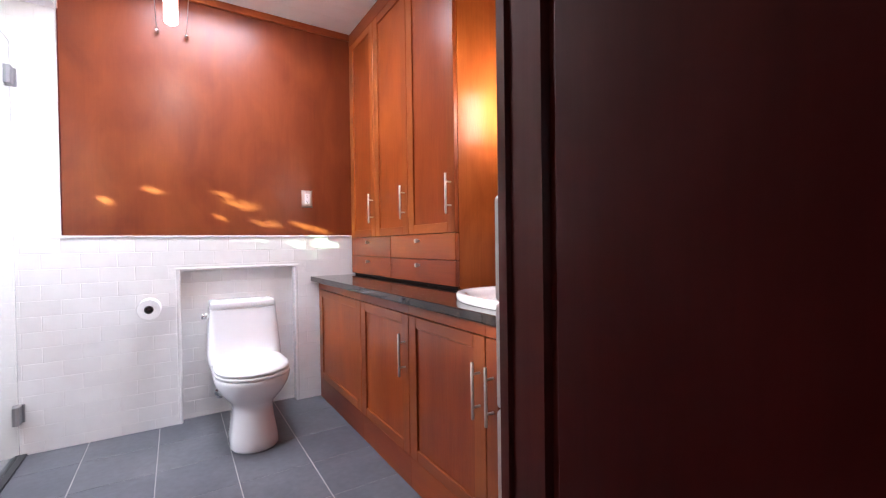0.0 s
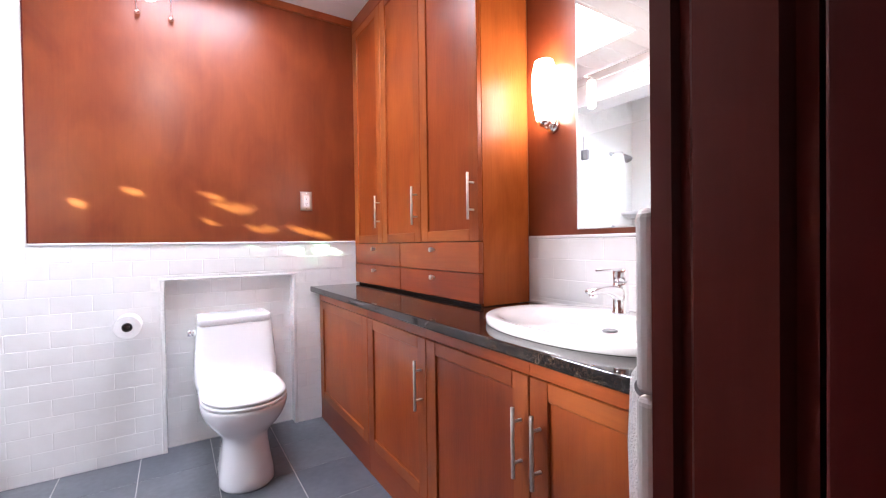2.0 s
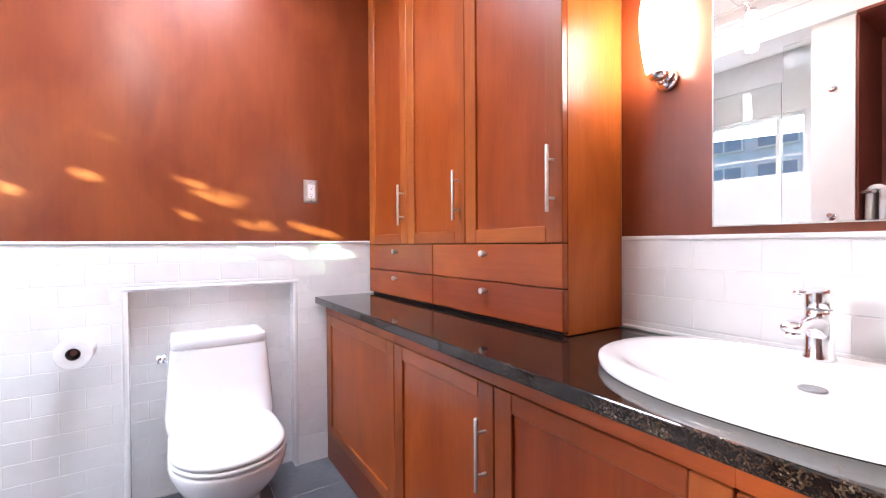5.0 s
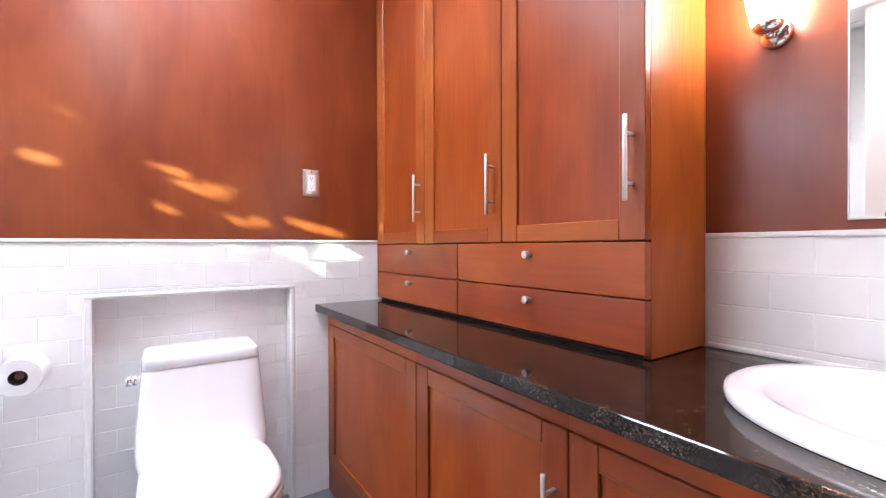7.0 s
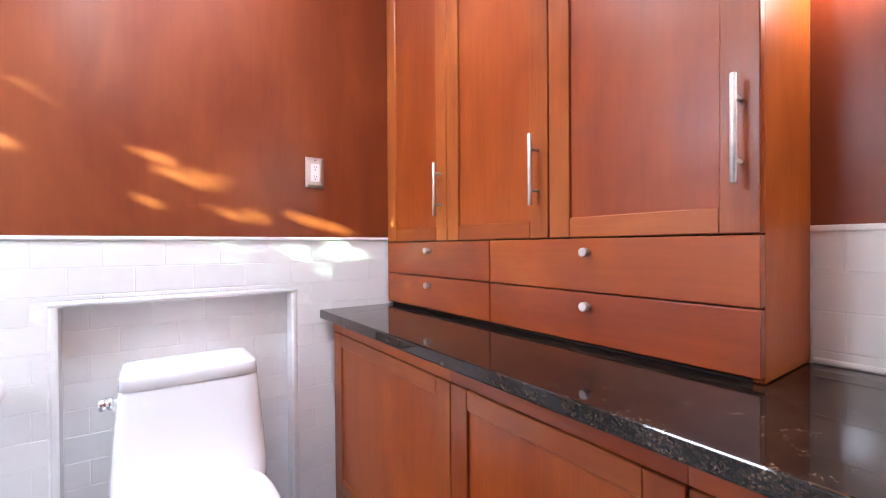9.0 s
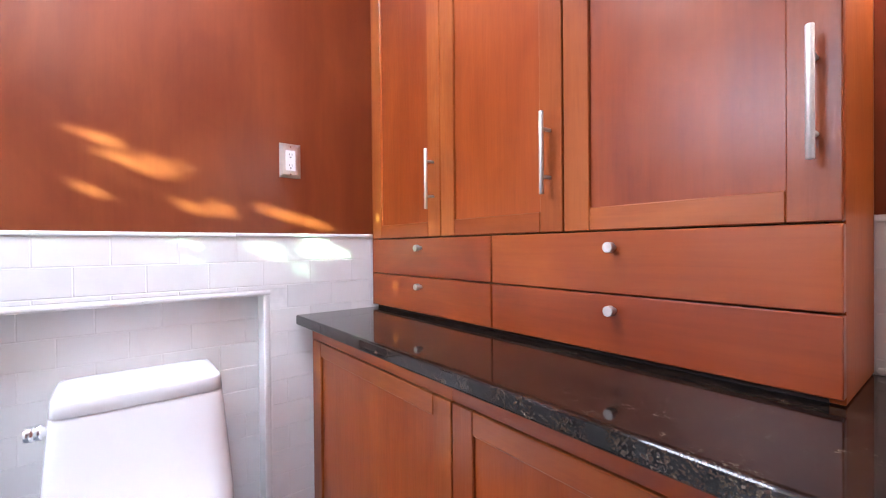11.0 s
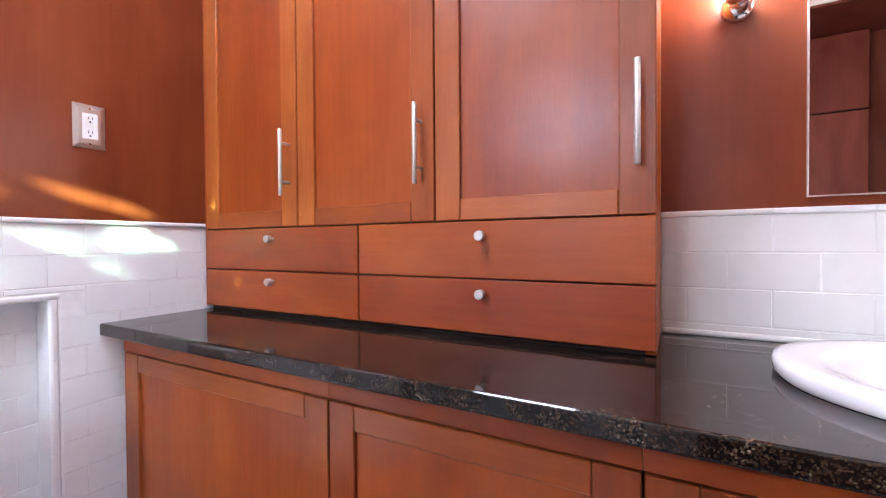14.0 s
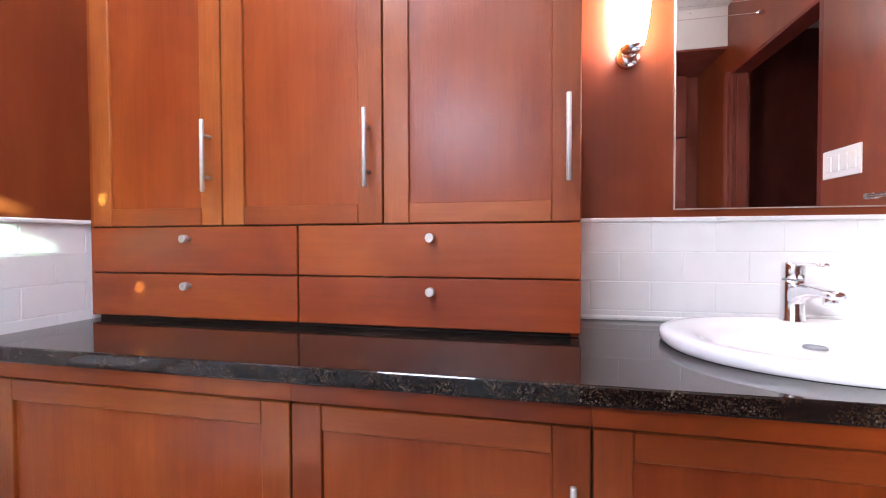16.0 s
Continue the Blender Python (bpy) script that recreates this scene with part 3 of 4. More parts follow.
sconce(1.360, 1)
sconce(0.588, -1)

# ---- cable lights ----
CABLES = (-0.128, 0.0146)
for x in CABLES:
    wire = base("light_cable", "thin steel cable of the low-voltage lights stretched between walls", "cable", "light cables")
    part("strand", rod((x, NEAR_Y + 0.03, 2.25), (x, BACK_Y - 0.03, 2.25), 0.0016, 8), steel_brushed, wire)
    for y, w in ((BACK_Y - 0.0045, -1), (NEAR_Y, 1)):
        part("anchor", lathe([(0.012, 0.0), (0.013, 0.004), (0.013, 0.022), (0.009, 0.030), (0.004, 0.034)], (x, y, 2.25), (0, w, 0), 18), chrome, wire, "small round chrome wall anchor")
for y in (2.2, 1.66, 1.02):
    p = base("pendant_light", "lit frosted glass cylinder hanging from two cables", "pendant lamp", "pendants on the cables")
    part("bridge", rod((CABLES[0] - 0.004, y, 2.252), (CABLES[1] + 0.004, y, 2.252), 0.004, 10), chrome, p)
    part("cap", lathe([(0.012, 0.0), (0.020, 0.004), (0.020, 0.020), (0.008, 0.026)], (-0.060, y, 2.226)), chrome, p)
    part("shade", lathe([(0.020, 0.0), (0.026, 0.004), (0.027, 0.010), (0.027, 0.186), (0.022, 0.190)], (-0.060, y, 2.036), (0, 0, 1), 24), pendant_glow, p, "glowing frosted glass cylinder", True)

# ---- outlet and switches ----
outlet = base("wall_outlet", "white double socket with a steel plate on wood panelling", "outlet")
ox, oz, oy = 0.690, 1.341, BACK_Y - 0.004
part("plate", loft([[(ox - 0.035 + k, y, oz - 0.057 + k), (ox + 0.035 - k, y, oz - 0.057 + k), (ox + 0.035 - k, y, oz + 0.057 - k), (ox - 0.035 + k, y, oz + 0.057 - k)] for k, y in ((0.0, oy), (0.0, oy - 0.0022), (0.0105, oy - 0.0068))]), satin_steel, outlet)
part("socket", box(ox - 0.0165, ox + 0.0165, oy - 0.0092, oy - 0.005, oz - 0.0335, oz + 0.0335, 0.001), plastic_white, outlet)
for dz in (-0.018, 0.018):
    for dx in (-0.0045, 0.0045):
        part("slot", box(ox + dx - 0.0008, ox + dx + 0.0008, oy - 0.0096, oy - 0.0088, oz + dz - 0.001, oz + dz + 0.006), rubber_dark, outlet)
for dz in (-0.018, 0.018):
    part("earth_hole", lathe([(0.0026, 0.0), (0.0022, 0.0006)], (ox, oy - 0.0090, oz + dz - 0.007), (0, -1, 0), 12), rubber_dark, outlet)
for dz in (-0.004, 0.004):
    part("button", box(ox - 0.006, ox + 0.006, oy - 0.0104, oy - 0.0088, oz + dz - 0.0025, oz + dz + 0.0025, 0.0005), plastic_white, outlet)
for dz in (-0.046, 0.046):
    part("screw", lathe([(0.003, 0.0), (0.0025, 0.001)], (ox, oy - 0.0066, oz + dz), (0, -1, 0), 12), chrome, outlet)
switches = base("light_switches", "white four-gang switch plate on wood panelling", "switch")
part("plate", box(0.372, 0.587, NEAR_Y, NEAR_Y + 0.006, 1.284, 1.400, 0.003), plastic_white, switches)
for i in range(4):
    part("rocker", box(0.395 + i * 0.046, 0.427 + i * 0.046, NEAR_Y + 0.005, NEAR_Y + 0.010, 1.310, 1.374, 0.002), plastic_white, switches)

# ---- towels ----
def towel_bar(x0, x1, y, z, wall_y=NEAR_Y, cap=0.0105):
    b = base("towel_bar", "polished chrome towel bar on the panelled wall", "towel bar", "towel bars")
    part("bar", rod((x0, y, z), (x1, y, z), 0.0075, 18), chrome, b)
    for x in (x0 + 0.02, x1 - 0.02):
        part("bracket", rod((x, wall_y, z), (x, y, z), 0.011, 16), chrome, b)
    for x, w in ((x0, -1), (x1, 1)):
        part("end_cap", lathe([(0.0066, 0.0), (cap, 0.001), (cap, 0.010), (cap - 0.001, 0.011)], (x - 0.002 * w, y, z), (w, 0, 0), 18), satin_grey, b, "satin grey end cap")
    return b


def towel(x0, x1, y, z, drop, thick, reach):
    """A folded towel over a bar, seen from its end as an upside-down U."""
    rnd = random.Random(int(x0 * 1000))
    t = base("towel", "folded white terry towel hanging over a chrome bar", "towel", "white towels")
    rings = []
    for i in range(13):
        x = x0 + (x1 - x0) * i / 12
        e = 0.006 if i in (0, 12) else 0.0
        w = 0.0025 * math.sin(i * 1.9) + rnd.uniform(-0.001, 0.001)
        o = reach - e + w
        ring = []
        for k in range(9):
            a = math.pi * k / 8
            ring.append((x, y + o * math.cos(a), z + (o * 0.9) * math.sin(a)))
        for k in range(1, 7):
            ring.append((x, y - o + 0.004 * math.sin(k + i * 0.4), z - drop * 0.9 * k / 6))
        n = o - thick
        n = max(n, 0.0080)
        ring.append((x, y - n, z - drop * 0.9))
        for k in range(7):
            a = math.pi - math.pi * k / 6
            ring.append((x, y + n * math.cos(a), z + n * math.sin(a)))
        ring.append((x, y + n, z - drop))
        for k in range(6, 0, -1):
            ring.append((x, y + o + 0.004 * math.sin(k * 1.3 + i * 0.5), z - drop * k / 6))
        rings.append(ring)
    part("cloth", loft(rings), towel_cloth, t, smooth=True)
    return t


towel_bar(0.72, 1.12, 0.470, 1.185)
towel_bar(0.515, 1.05, 0.470, 1.035, cap=0.0078)
towel_bar(0.430, 1.00, 0.470, 0.915)
towel(0.437, 0.72, 0.470, 0.915, 0.42, 0.022, 0.031)
towel_bar(-1.02, -0.625, 1.330, 1.335, 1.388)
towel(-0.80, -0.65, 1.330, 1.335, 0.40, 0.022, 0.040)

# ---- toilet ----
CX = 0.270
toilet = base("toilet", "white one-piece porcelain toilet with closed lid in a tiled niche", "toilet")
def egg(z, front, back, half, square=2.3, count=44):
    """A level ring, rounded in front and squarer behind."""
    cy, out = front + half * 1.15, []
    for i in range(count):
        a = 2 * math.pi * i / count
        c, s = math.cos(a), math.sin(a)
        p = 2.1 if s < 0 else square
        x = half * math.copysign(abs(c) ** (2 / p), c)
        y = (cy - front if s < 0 else back - cy) * math.copysign(abs(s) ** (2 / p), s)
        out.append((CX + x, cy + y, z))
    return out
part("bowl", loft([egg(0.0, 2.203, 2.60, 0.114, 3.2), egg(0.010, 2.197, 2.60, 0.118, 3.2), egg(0.05, 2.203, 2.60, 0.113, 3.2), egg(0.12, 2.228, 2.62, 0.102, 3), egg(0.18, 2.246, 2.64, 0.096, 3), egg(0.210, 2.246, 2.66, 0.099, 3), egg(0.235, 2.228, 2.70, 0.116, 3),
    egg(0.262, 2.198, 2.74, 0.139, 3), egg(0.29, 2.174, 2.79, 0.158, 3.3), egg(0.318, 2.157, 2.83, 0.172, 3.7), egg(0.342, 2.147, 2.87, 0.180, 4.2), egg(0.362, 2.143, 2.885, 0.183, 4.5), egg(0.370, 2.146, 2.885, 0.180, 4.5), egg(0.372, 2.156, 2.88, 0.172, 4.5)]), porcelain, toilet, smooth=True)
part("seat", loft([egg(0.373, 2.150, 2.56, 0.174, 3), egg(0.375, 2.144, 2.565, 0.180, 3), egg(0.387, 2.144, 2.565, 0.180, 3), egg(0.390, 2.150, 2.56, 0.174, 3)]), plastic_white, toilet, smooth=True)
part("lid", loft([egg(0.392, 2.152, 2.60, 0.172, 4), egg(0.394, 2.146, 2.605, 0.178, 4), egg(0.405, 2.147, 2.605, 0.177, 4), egg(0.413, 2.158, 2.60, 0.168, 4), egg(0.417, 2.19, 2.595, 0.145, 4), egg(0.419, 2.26, 2.57, 0.09, 4)]), plastic_white, toilet, "closed glossy white seat lid", True)
def slab(z, y0, y1, half, power=7.0):
    return oval(CX + 0.004, (y0 + y1) / 2, z, half, (y1 - y0) / 2, power, 48)
part("tank", loft([slab(0.34, 2.530, 2.888, 0.190, 4), slab(0.385, 2.560, 2.888, 0.196, 4.5), slab(0.415, 2.588, 2.888, 0.198, 5), slab(0.440, 2.606, 2.888, 0.197, 5.5), slab(0.50, 2.627, 2.888, 0.193, 6.5), slab(0.58, 2.644, 2.888, 0.186, 8), slab(0.660, 2.657, 2.888, 0.179, 9), slab(0.6665, 2.659, 2.887, 0.1775, 9)]), porcelain, toilet, smooth=True)
part("tank_lid", loft([slab(0.6675, 2.658, 2.888, 0.1775, 9), slab(0.669, 2.656, 2.889, 0.179, 9), slab(0.699, 2.660, 2.889, 0.1765, 9), slab(0.7035, 2.662, 2.888, 0.175, 9), slab(0.706, 2.667, 2.886, 0.171, 9), slab(0.708, 2.69, 2.87, 0.152, 9)]), porcelain, toilet, smooth=True)
part("flush_lever", lathe([(0.009, 0.0), (0.011, 0.003), (0.011, 0.009), (0.0175, 0.010), (0.0185, 0.012), (0.0185, 0.021), (0.0165, 0.0225), (0.0165, 0.0235), (0.0185, 0.025), (0.0185, 0.038), (0.0165, 0.041)], (CX - 0.175, 2.712, 0.632), (-1, 0, 0), 18), chrome, toilet, "small chrome flush lever", True)
valve = base("supply_valve", "small chrome water supply valve low on the niche wall", "valve")
part("body", rod((0.150, NICHE[3], 0.125), (0.150, NICHE[3] - 0.05, 0.125), 0.009), chrome, valve)
part("escutcheon", lathe([(0.027, 0.0), (0.025, 0.004), (0.012, 0.008)], (0.150, NICHE[3], 0.125), (0, -1, 0), 20), chrome, valve)
part("knob", loft([oval(0.150, NICHE[3] - 0.052, 0.0, 0.017, 0.011, 2.2, 18), oval(0.150, NICHE[3] - 0.052, 0.006, 0.018, 0.012, 2.2, 18)]), chrome, valve).location = (0, 0, 0.105)
part("hose", tube([(0.150, NICHE[3] - 0.046, 0.130), (0.145, NICHE[3] - 0.05, 0.18), (0.150, NICHE[3] - 0.06, 0.26), (0.16, NICHE[3] - 0.06, 0.35)], 0.005), chrome, valve, smooth=True)

# ---- paper holder ----
holder = base("toilet_paper_holder", "chrome post holding one toilet paper roll beside the niche", "holder")
part("post", rod((-0.188, BACK_Y, 0.699), (-0.188, 2.690, 0.699), 0.0115), chrome, holder)
part("flange", lathe([(0.024, 0.0), (0.023, 0.006), (0.010, 0.010)], (-0.188, BACK_Y, 0.702), (0, -1, 0), 20), chrome, holder)
roll = base("toilet_paper_roll", "full white toilet paper roll on a chrome post", "paper roll")
part("paper", lathe([(0.0214, 0.0), (0.052, 0.0), (0.0545, 0.003), (0.0545, 0.102), (0.052, 0.105), (0.0214, 0.105), (0.0214, 0.0)], (-0.188, 2.778, 0.697), (0, -1, 0), 40), paper_white, roll)
part("core", lathe([(0.0212, 0.001), (0.0212, 0.1056), (0.0200, 0.1056), (0.0200, 0.010), (0.0130, 0.010)], (-0.188, 2.778, 0.697), (0, -1, 0), 28), card_shade, roll, "hollow cardboard core, the shade inside painted dark")

# ---- shower ----
shower_door = base("shower_door", "frameless clear glass shower door with steel hinges", "glass door")
pane = part("pane", box(SHOWER_X - 0.005, SHOWER_X + 0.005, 1.76, BACK_Y - 0.012, 0.014, 2.05, 0.001, 1), glass_clear, shower_door)
pane.visible_shadow = False
for z in (0.17, 1.83):
    h = part("hinge", box(SHOWER_X - 0.018, SHOWER_X + 0.018, BACK_Y - 0.062, BACK_Y - 0.012, z, z + 0.09, 0.003), satin_grey, shower_door, "square brushed steel wall hinge")
    part("wall_plate", box(SHOWER_X - 0.026, SHOWER_X + 0.026, BACK_Y - 0.0115, BACK_Y - 0.001, z, z + 0.09, 0.002), satin_grey, h)
part("handle", lathe([(0.010, 0.0), (0.016, 0.003), (0.016, 0.03), (0.013, 0.034)], (SHOWER_X + 0.005, 1.80, 1.03), (1, 0, 0), 18), chrome, shower_door)
side_pane = base("glass_screen", "fixed clear glass panel beside the shower door", "glass screen")
pane2 = part("pane", box(SHOWER_X - 0.005, SHOWER_X + 0.005, 1.582, 1.752, 0.0105, 2.258, 0.001, 1), glass_clear, side_pane)
pane2.visible_shadow = False
strip = tagged(linked("trim", box(SHOWER_X - 0.02, SHOWER_X + 0.030, 1.58, BACK_Y - 0.002, 0.0005, 0.010, 0.002), rubber_dark), "dark threshold strip under the shower glass", "trim", kind="structure")
shower = base("shower_fixture", "chrome shower head on a bent arm", "shower head")
part("arm", tube([(-1.16, BACK_Y, 1.93), (-1.16, 2.77, 1.94), (-1.16, 2.71, 1.925), (-1.16, 2.67, 1.89)], 0.009), chrome, shower, smooth=True)
part("flange", lathe([(0.030, 0.0), (0.028, 0.006), (0.012, 0.012)], (-1.16, BACK_Y, 1.93), (0, -1, 0), 20), chrome, shower)
part("head", lathe([(0.012, 0.0), (0.018, 0.02), (0.034, 0.05), (0.036, 0.07), (0.030, 0.074)], (-1.16, 2.675, 1.895), (0, -0.6, -0.8), 24), satin_grey, shower, smooth=True)
mixer = base("shower_valve", "round chrome shower valve with lever", "shower valve")
part("plate", lathe([(0.075, 0.0), (0.073, 0.006), (0.03, 0.016), (0.028, 0.05)], (-1.16, BACK_Y, 1.16), (0, -1, 0), 28), chrome, mixer, smooth=True)
part("lever", tube([(-1.16, BACK_Y - 0.045, 1.16), (-1.13, BACK_Y - 0.055, 1.13), (-1.10, BACK_Y - 0.055, 1.10)], 0.008), chrome, mixer)
shelf = tagged(linked("corner_shelf", loft([[(SHOWER_BACK + 0.001, BACK_Y - 0.001, z), (SHOWER_BACK + 0.001, BACK_Y - w, z)] + [(SHOWER_BACK + 0.001 + w * math.sin(a), BACK_Y - 0.001 - w * math.cos(a), z) for a in (0.3, 0.6, 0.9, 1.2)] + [(SHOWER_BACK + w, BACK_Y - 0.001, z)] for w, z in ((0.06, 1.30), (0.19, 1.34), (0.20, 1.37))]), porcelain), "white ceramic corner shelf in the shower", "shelf")
for z, name in ((1.90, "robe_hook"), (1.21, "robe_hook")):
    h = base(name, "small chrome robe hook on the off-white pier", "hook", "hooks on the pier")
    part("plate", lathe([(0.020, 0.0), (0.019, 0.006), (0.008, 0.010)], (-0.60, 1.49, z), (1, 0, 0), 18), chrome, h)
    part("peg", lathe([(0.007, 0.0), (0.007, 0.03), (0.012, 0.034), (0.011, 0.042)], (-0.592, 1.49, z), (1, 0, 0.2), 14), chrome, h)

# shower window
window_1 = tagged(new("window_1"), "white framed shower window with sliding panes and daylight", "window", kind="structure")
for a in ((WY0, WY0 + 0.03, WZ0, WZ1), (WY1 - 0.03, WY1, WZ0, WZ1), (WY0 + 0.03, WY1 - 0.03, WZ0, WZ0 + 0.03), (WY0 + 0.03, WY1 - 0.03, WZ1 - 0.03, WZ1), (2.03, 2.06, WZ0 + 0.03, WZ1 - 0.03)):
    part("window_frame", box(-1.575, -1.535, a[0], a[1], a[2], a[3], 0.003), paint_white, window_1)
for a, b in ((WY0 + 0.03, 2.03), (2.06, WY1 - 0.03)):
    part("glazing_bar", box(-1.563, -1.547, a, b, 1.730, 1.742, 0.002), paint_white, window_1)
    g = part("pane", box(-1.557, -1.553, a, b, WZ0 + 0.03, WZ1 - 0.03), glass_clear, window_1)
    g.visible_shadow = False

# ---- recess cabinet ----
tall = base("tall_cabinet", "dark red-brown built-in cupboard with an upper and a lower door", "cupboard")
part("body", box(-1.049, -0.985, 0.50, 1.34, 0.0, 2.24), gap_black, tall)
part("upper_door", box(-0.984, -0.965, 0.504, 1.336, 1.79, 2.236, 0.003), wood_recess_and_lit, tall)
part("lower_door", box(-0.984, -0.965, 0.504, 1.336, 0.02, 1.78, 0.003), wood_recess_and_lit, tall)

# ---- outside the window ----
ground = tagged(linked("ground", box(-400, 400, -400, 400, -0.6, -0.3), soil), "bare garden ground outside the house", "ground", kind="structure")
# Assumed house out of view, set behind the added glint spot.
house = base("neighbour_house", "assumed pale stucco two-storey house behind the added glint spot", "house")
part("wall", box(-13.0, -12.0, -4, 4, -0.3, 6.2), render_pale, house)
part("roof", loft([[(-13.6, y, 6.2), (-11.5, y, 6.2), (-12.5, y, 7.2)] for y in (-4.4, 4.4)]), bark, house)
for z in (1.0, 4.4):
    for y in (-3.0, -1.4, 1.0, 2.6):
        w = part("window", box(-12.03, -11.97, y, y + 1.0, z, z + 1.2, 0.02), paint_white, house)
        part("pane", box(-11.972, -11.955, y + 0.08, y + 0.92, z + 0.08, z + 1.12), rubber_dark, w)
annex = base("garden_house", "low blue-grey boarded house with two rows of white windows", "house")
part("wall", box(-13.0, -11.9, 4.6, 13.0, -0.3, 4.75), board_blue, annex)
part("roof", box(-13.2, -11.6, 4.4, 13.2, 4.75, 4.88, 0.02), paint_white, annex)
for i in range(24):
    part("board", box(-11.905, -11.885, 4.6, 13.0, i * 0.2 - 0.1, i * 0.2 + 0.085, 0.004, 1), board_blue, annex)
for z, h in ((2.75, 0.62), (3.75, 0.66)):
    for y in (5.0, 6.35, 7.7, 9.05, 10.4):
        w = part("window", box(-11.895, -11.83, y, y + 1.05, z, z + h, 0.015), paint_white, annex)
        for q in (0.07, 0.55):
            part("pane", box(-11.835, -11.82, y + q, y + q + 0.43, z + 0.07, z + h - 0.07), pane_blue, w)
# Added tree; its crown only masks the spot lamp into patches.
tree = base("tree", "added leafy tree whose leaf gaps shape the light on the wall", "tree")
part("trunk", loft([[(x + r * math.cos(a), y + r * math.sin(a), z) for a in [k * math.pi / 6 for k in range(12)]] for x, y, z, r in ((-3.05, 0.55, -0.35, 0.10), (-3.0, 0.62, 0.5, 0.08), (-3.02, 0.75, 1.3, 0.065), (-3.0, 0.9, 2.0, 0.05), (-3.0, 1.05, 2.9, 0.02))]), bark, tree, smooth=True)
for b in (((-3.02, 0.75, 1.35), (-3.0, 1.2, 1.9), (-3.0, 1.8, 2.35), (-3.0, 2.3, 2.6)), ((-3.01, 0.85, 1.8), (-2.95, 1.3, 2.3), (-3.0, 1.7, 2.8)), ((-3.02, 0.7, 1.2), (-3.1, 0.3, 1.8), (-3.1, -0.1, 2.4))):
    part("limb", tube(b, 0.018, 8), bark, tree, smooth=True)
# gaps cut in the added leaves to fit the viewed light patches, by place on the panelled wall: x, z, half width, half
# height
LIT_PATCHES = ((-0.060, 1.468, 0.045, 0.018), (-0.150, 1.345, 0.040, 0.022), (0.010, 1.338, 0.050, 0.012), (0.190, 1.345, 0.035, 0.013), (0.235, 1.325, 0.055, 0.020), (0.290, 1.290, 0.080, 0.034), (0.400, 1.285, 0.045, 0.014),
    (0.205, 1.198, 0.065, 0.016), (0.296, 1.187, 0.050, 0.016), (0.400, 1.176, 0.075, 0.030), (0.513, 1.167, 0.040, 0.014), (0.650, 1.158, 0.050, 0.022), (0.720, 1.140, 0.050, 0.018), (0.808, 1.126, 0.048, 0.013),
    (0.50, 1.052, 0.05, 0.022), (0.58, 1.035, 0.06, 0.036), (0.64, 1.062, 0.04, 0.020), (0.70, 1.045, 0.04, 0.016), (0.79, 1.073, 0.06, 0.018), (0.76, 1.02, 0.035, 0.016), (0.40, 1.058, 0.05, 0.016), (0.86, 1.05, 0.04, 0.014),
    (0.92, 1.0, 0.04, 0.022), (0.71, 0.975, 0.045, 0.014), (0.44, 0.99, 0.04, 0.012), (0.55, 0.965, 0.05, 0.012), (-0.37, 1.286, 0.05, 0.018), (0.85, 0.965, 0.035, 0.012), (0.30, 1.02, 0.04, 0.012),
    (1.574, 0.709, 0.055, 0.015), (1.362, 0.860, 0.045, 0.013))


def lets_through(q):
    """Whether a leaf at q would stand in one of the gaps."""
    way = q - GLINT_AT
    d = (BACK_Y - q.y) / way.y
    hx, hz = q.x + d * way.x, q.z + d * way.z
    return any(((hx - x) / (0.72 * w)) ** 2 + ((hz - z + 0.22 * (hx - x)) / (0.62 * h)) ** 2 < (1 if z > 1.09 else 0.62) for x, z, w, h in LIT_PATCHES)


def light_mask_leaves(count, seed):
    rnd = random.Random(seed)
    bm = bmesh.new()
    for _ in range(count):
        p = Vector((rnd.uniform(-3.2, -2.85), rnd.uniform(0.7, 2.25), rnd.uniform(1.8, 2.95)))
        m = Matrix.Translation(p) @ Euler((rnd.uniform(0, 6.28), rnd.uniform(0, 6.28), rnd.uniform(0, 6.28))).to_matrix().to_4x4()
        w = rnd.uniform(0.010, 0.018)
        leaf = [m @ Vector(q) for q in ((-w * 1.5, 0, 0), (-w * 0.4, w * 0.6, 0.006), (w * 0.8, w * 0.5, 0.004), (w * 1.8, 0, -0.008), (w * 0.8, -w * 0.5, 0.004), (-w * 0.4, -w * 0.6, 0.006))]
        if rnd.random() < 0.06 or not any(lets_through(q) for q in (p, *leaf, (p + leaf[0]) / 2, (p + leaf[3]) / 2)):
            bm.faces.new([bm.verts.new(q) for q in leaf])
    return bm


part("crown", light_mask_leaves(34500, 5), leaf_green, tree)

# ---- tiles ----
MESHES = {}


def piece(name, x0, x1, y0, y1, z0, z1, material, parent, bevel=0.0012):
    """One tile or brick between the given faces; alike pieces share a mesh."""
    size = tuple(round(v, 4) for v in (x1 - x0, y1 - y0, z1 - z0)) + (material.name,)
    if size not in MESHES:
        bm = box(-size[0] / 2, size[0] / 2, -size[1] / 2, size[1] / 2, -size[2] / 2, size[2] / 2, bevel, 4 if bevel > 0.004 else 1)
        me = bpy.data.meshes.new(name)
        bm.to_mesh(me)
        bm.free()
        me.materials.append(material)
        MESHES[size] = me
    ob = new(name, MESHES[size])
    ob.location = ((x0 + x1) / 2, (y0 + y1) / 2, (z0 + z1) / 2)
    ob.parent = parent
    return ob


PITCH, LENGTH, JOINT = 0.079, 0.155, 0.0018
TOP_ROW = 1.084


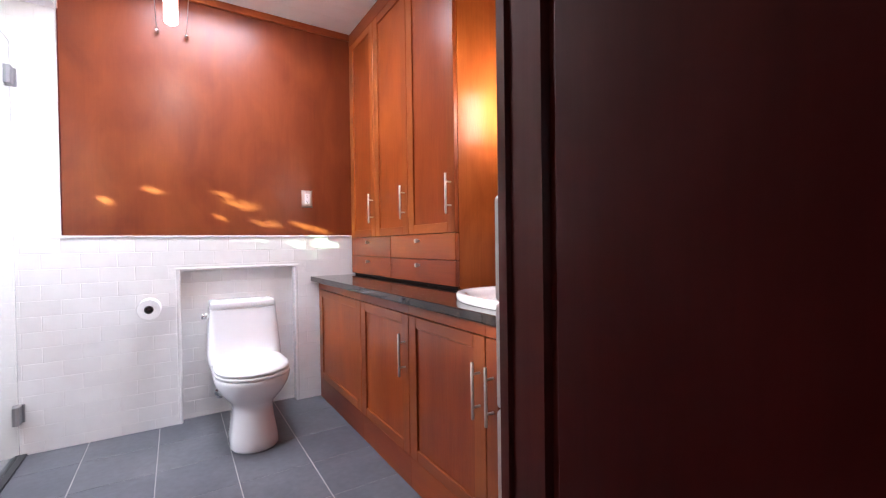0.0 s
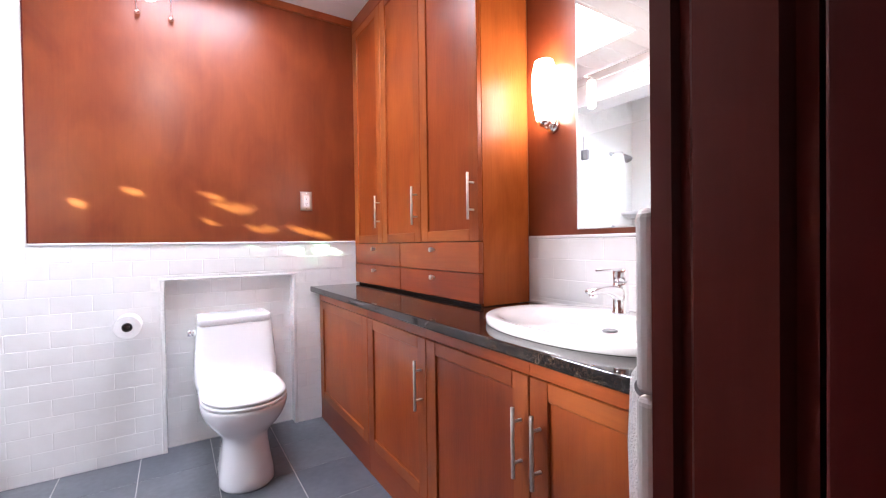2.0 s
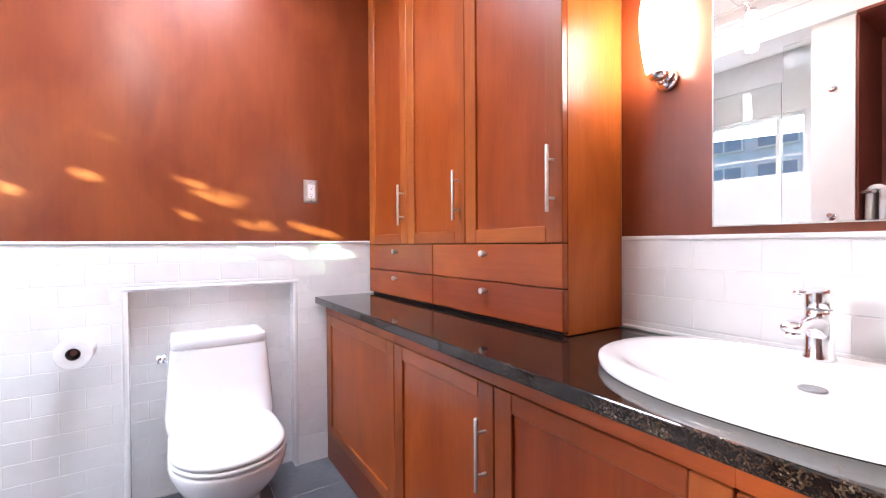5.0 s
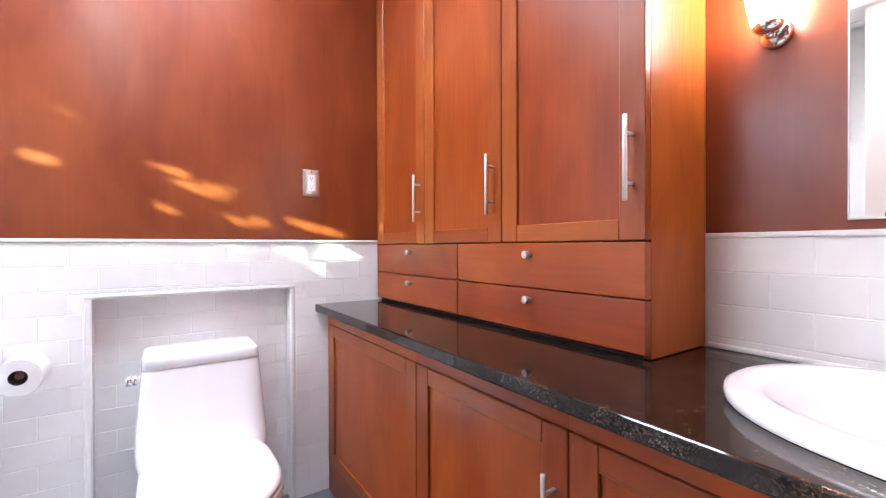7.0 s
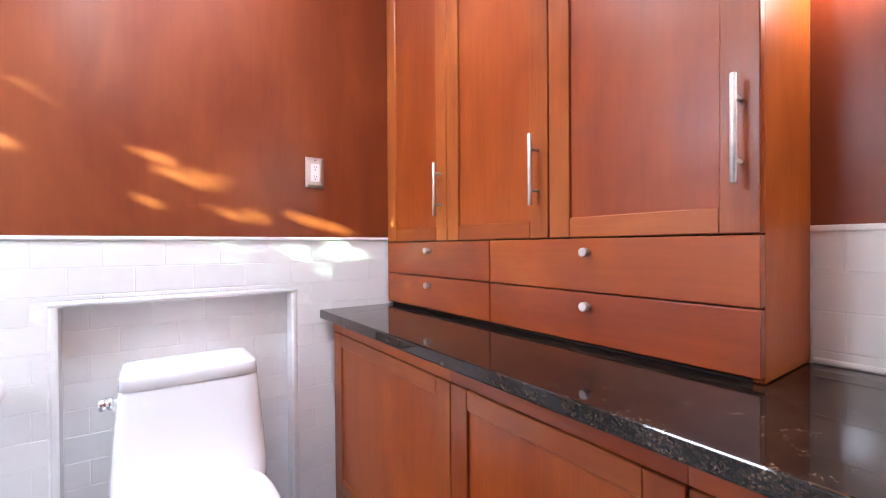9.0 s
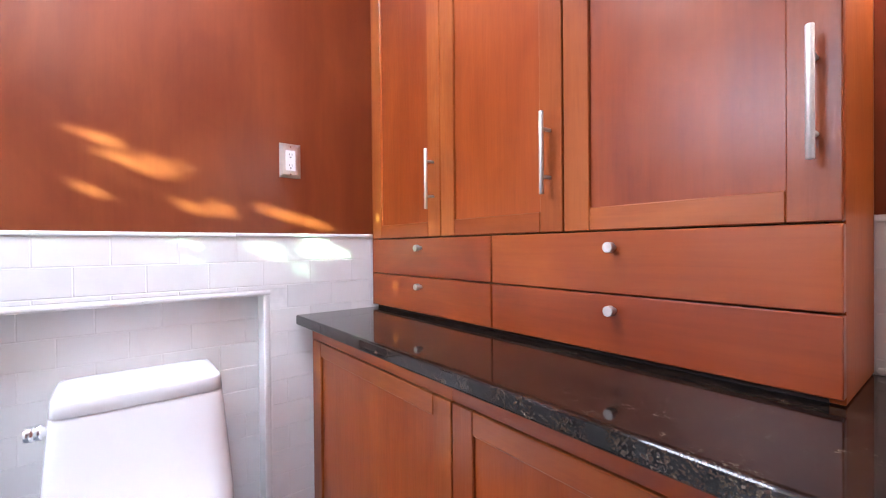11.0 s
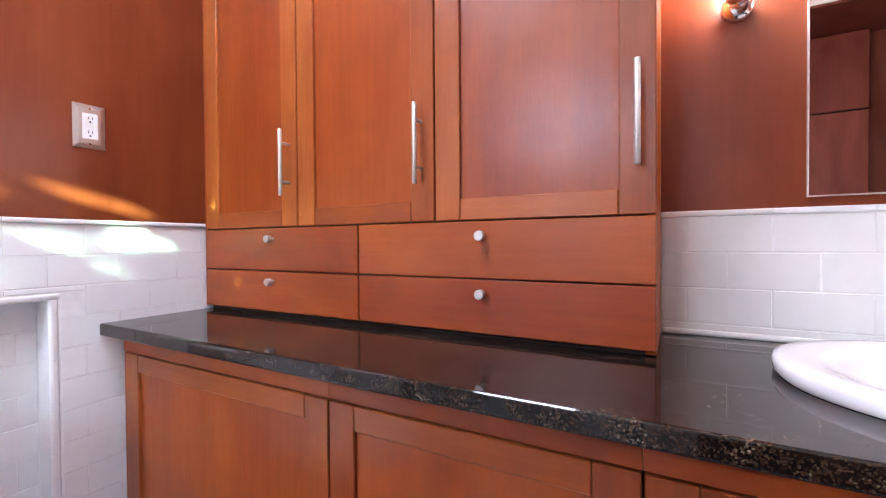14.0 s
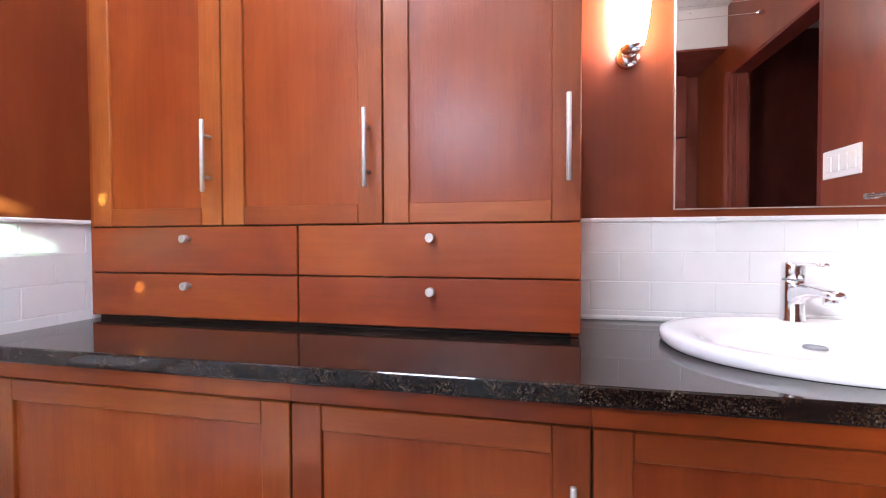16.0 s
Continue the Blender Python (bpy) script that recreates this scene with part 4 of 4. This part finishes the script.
def spans(a, b, first, skip=()):
    """Running-bond cuts of a course from a to b."""
    k = math.floor((a - first) / LENGTH)
    at = first + k * LENGTH
    while at < b:
        lo, hi = max(at, a), min(at + LENGTH, b)
        if hi - lo > 0.008:
            yield lo, hi
        at += LENGTH


def courses(z_top, z_low):
    z, k = z_top, 0
    while z > z_low + 0.01:
        yield k, max(z - PITCH, z_low), z
        z -= PITCH
        k += 1


def rounded(name, x0, x1, y0, y1, z0, z1, round_by, along, parent):
    """A trim tile rounded along its length only."""
    lo, hi = (x0, y0, z0), (x1, y1, z1)
    k = "xyz".index(along)
    u, v = [i for i in range(3) if i != k]
    w, d = (hi[u] - lo[u]) / 2, (hi[v] - lo[v]) / 2
    rings = []
    for end in (lo[k], hi[k]):
        ring = []
        for a, b, _ in oval(0, 0, 0, 1, 1, 2.0, 32):
            q = [0.0, 0.0, 0.0]
            q[k] = end
            q[u] = lo[u] + w + math.copysign(w - round_by, a) + round_by * a
            q[v] = lo[v] + d + math.copysign(d - round_by, b) + round_by * b
            ring.append(tuple(q))
        rings.append(ring)
    return linked(name, loft(rings), tile_white, parent)


for k, lo, hi in courses(TOP_ROW, 0.0):
    first = 0.832 if k % 2 == 0 else 0.910
    ranges = [(-0.745, 1.0)]
    if lo < NICHE[2] + 0.02:
        ranges = [(-0.745, NICHE[0] - 0.018), (NICHE[1] + 0.018, 1.0)] if hi <= NICHE[2] + 0.021 else None
    if ranges is None:
        for a, b in spans(-0.745, 1.0, first):
            if b < NICHE[0] - 0.01 or a > NICHE[1] + 0.01:
                piece("tile", a + JOINT / 2, b - JOINT / 2, BACK_Y, BACK_Y + 0.006, lo + JOINT / 2, hi - JOINT / 2, tile_white, wall_north)
            else:
                piece("tile", a + JOINT / 2, b - JOINT / 2, BACK_Y, BACK_Y + 0.006, NICHE[2] + 0.020, hi - JOINT / 2, tile_white, wall_north)
        continue
    for r0, r1 in ranges:
        for a, b in spans(r0, r1, first):
            piece("tile", a + JOINT / 2, b - JOINT / 2, BACK_Y, BACK_Y + 0.006, lo + JOINT / 2, hi - JOINT / 2, tile_white, wall_north)
for a, b in spans(-0.55, 1.0, 0.832):
    rounded("cap_tile", a + 0.0003, b - 0.0003, BACK_Y - 0.006, BACK_Y + 0.012, TOP_ROW, WAIN, 0.005, "x", wall_north)
for k, lo, hi in courses(2.258, TOP_ROW):
    for a, b in spans(-0.745, -0.557, 0.832 if k % 2 else 0.910):
        piece("tile", a + JOINT / 2, b - JOINT / 2, BACK_Y, BACK_Y + 0.006, lo + JOINT / 2, hi - JOINT / 2, tile_white, wall_north)
for k, lo, hi in courses(NICHE[2], 0.0):
    for a, b in spans(NICHE[0] + 0.004, NICHE[1] - 0.004, 0.87 if k % 2 else 0.95):
        piece("tile", a + JOINT / 2, b - JOINT / 2, NICHE[3], NICHE[3] + 0.012, lo + JOINT / 2, hi - JOINT / 2, tile_white, wall_north)
# rounded trim round the niche
for x0, x1 in ((NICHE[0] - 0.017, NICHE[0] + 0.004), (NICHE[1] - 0.004, NICHE[1] + 0.017)):
    for i in range(6):
        rounded("bullnose", x0, x1, BACK_Y - 0.0022, NICHE[3] + 0.012, i * 0.1488, (i + 1) * 0.1488 - 0.0004, 0.0085, "z", wall_north)
for i in range(4):
    x = NICHE[0] - 0.017 + i * 0.17125
    rounded("bullnose", x, x + 0.1709, BACK_Y - 0.0022, NICHE[3] + 0.012, NICHE[2], NICHE[2] + 0.019, 0.0085, "x", wall_north)

for k, lo, hi in courses(TOP_ROW, 0.8205):
    for a, b in spans(NEAR_Y + 0.019, 1.503, 1.452 if k % 2 == 0 else 1.375):
        piece("tile", VANITY_X, VANITY_X + 0.006, a + JOINT / 2, b - JOINT / 2, lo + JOINT / 2, hi - JOINT / 2, tile_white, wall_east)
for k, lo, hi in courses(TOP_ROW, 0.0):
    for a, b in spans(OPEN_R + 0.021, 0.75 if lo < 0.82 else 1.262, 0.42 if k % 2 else 0.50):
        piece("tile", a + JOINT / 2, b - JOINT / 2, NEAR_Y - 0.002, NEAR_Y + 0.017, lo + JOINT / 2, hi - JOINT / 2, tile_white, wall_south)
for a, b in spans(OPEN_R + 0.021, 1.25, 0.42):
    piece("cap_tile", a + 0.0005, b - 0.0005, NEAR_Y - 0.002, NEAR_Y + 0.021, TOP_ROW, WAIN, tile_white, wall_south, 0.005)
for i in range(7):
    piece("edge_tile", 0.332, 0.3495, NEAR_Y - 0.0003, NEAR_Y + 0.021, i * 0.157, (i + 1) * 0.157 - 0.0006, tile_white, wall_south, 0.0082)
for a, b in spans(NEAR_Y + 0.019, 1.503, 1.452):
    rounded("cap_tile", VANITY_X - 0.006, VANITY_X + 0.012, a + 0.0003, b - 0.0003, TOP_ROW, WAIN, 0.005, "y", wall_east)

# tiles inside the shower, seen only in the mirror and through glass
bm = bmesh.new()
for k, lo, hi in courses(2.49, 0.0):
    for a, b in spans(SHOWER_BACK + 0.002, -0.747, 0.832 if k % 2 else 0.910):
        box(a + JOINT / 2, b - JOINT / 2, BACK_Y, BACK_Y + 0.006, lo + JOINT / 2, hi - JOINT / 2, bm=bm)
tagged(linked("shower_tiles", bm, tile_white, wall_north), kind="stuff")

F = 0.311
x = -0.466 - F
while x < 0.75:
    y = -1.777
    while y < 2.9:
        x0, x1 = max(x, -1.0), min(x + F, 0.777 if y > 0.2 else 0.42)
        y1 = min(y + F, NICHE[3])
        if x1 - x0 > 0.02 and y1 - y > 0.02:
            piece("floor_tile", x0 + 0.002, x1 - 0.002, y + 0.0011, y1 - 0.0011, -0.006, 0.0, floor_slate, floor, 0.0012)
        y += F
    x += F
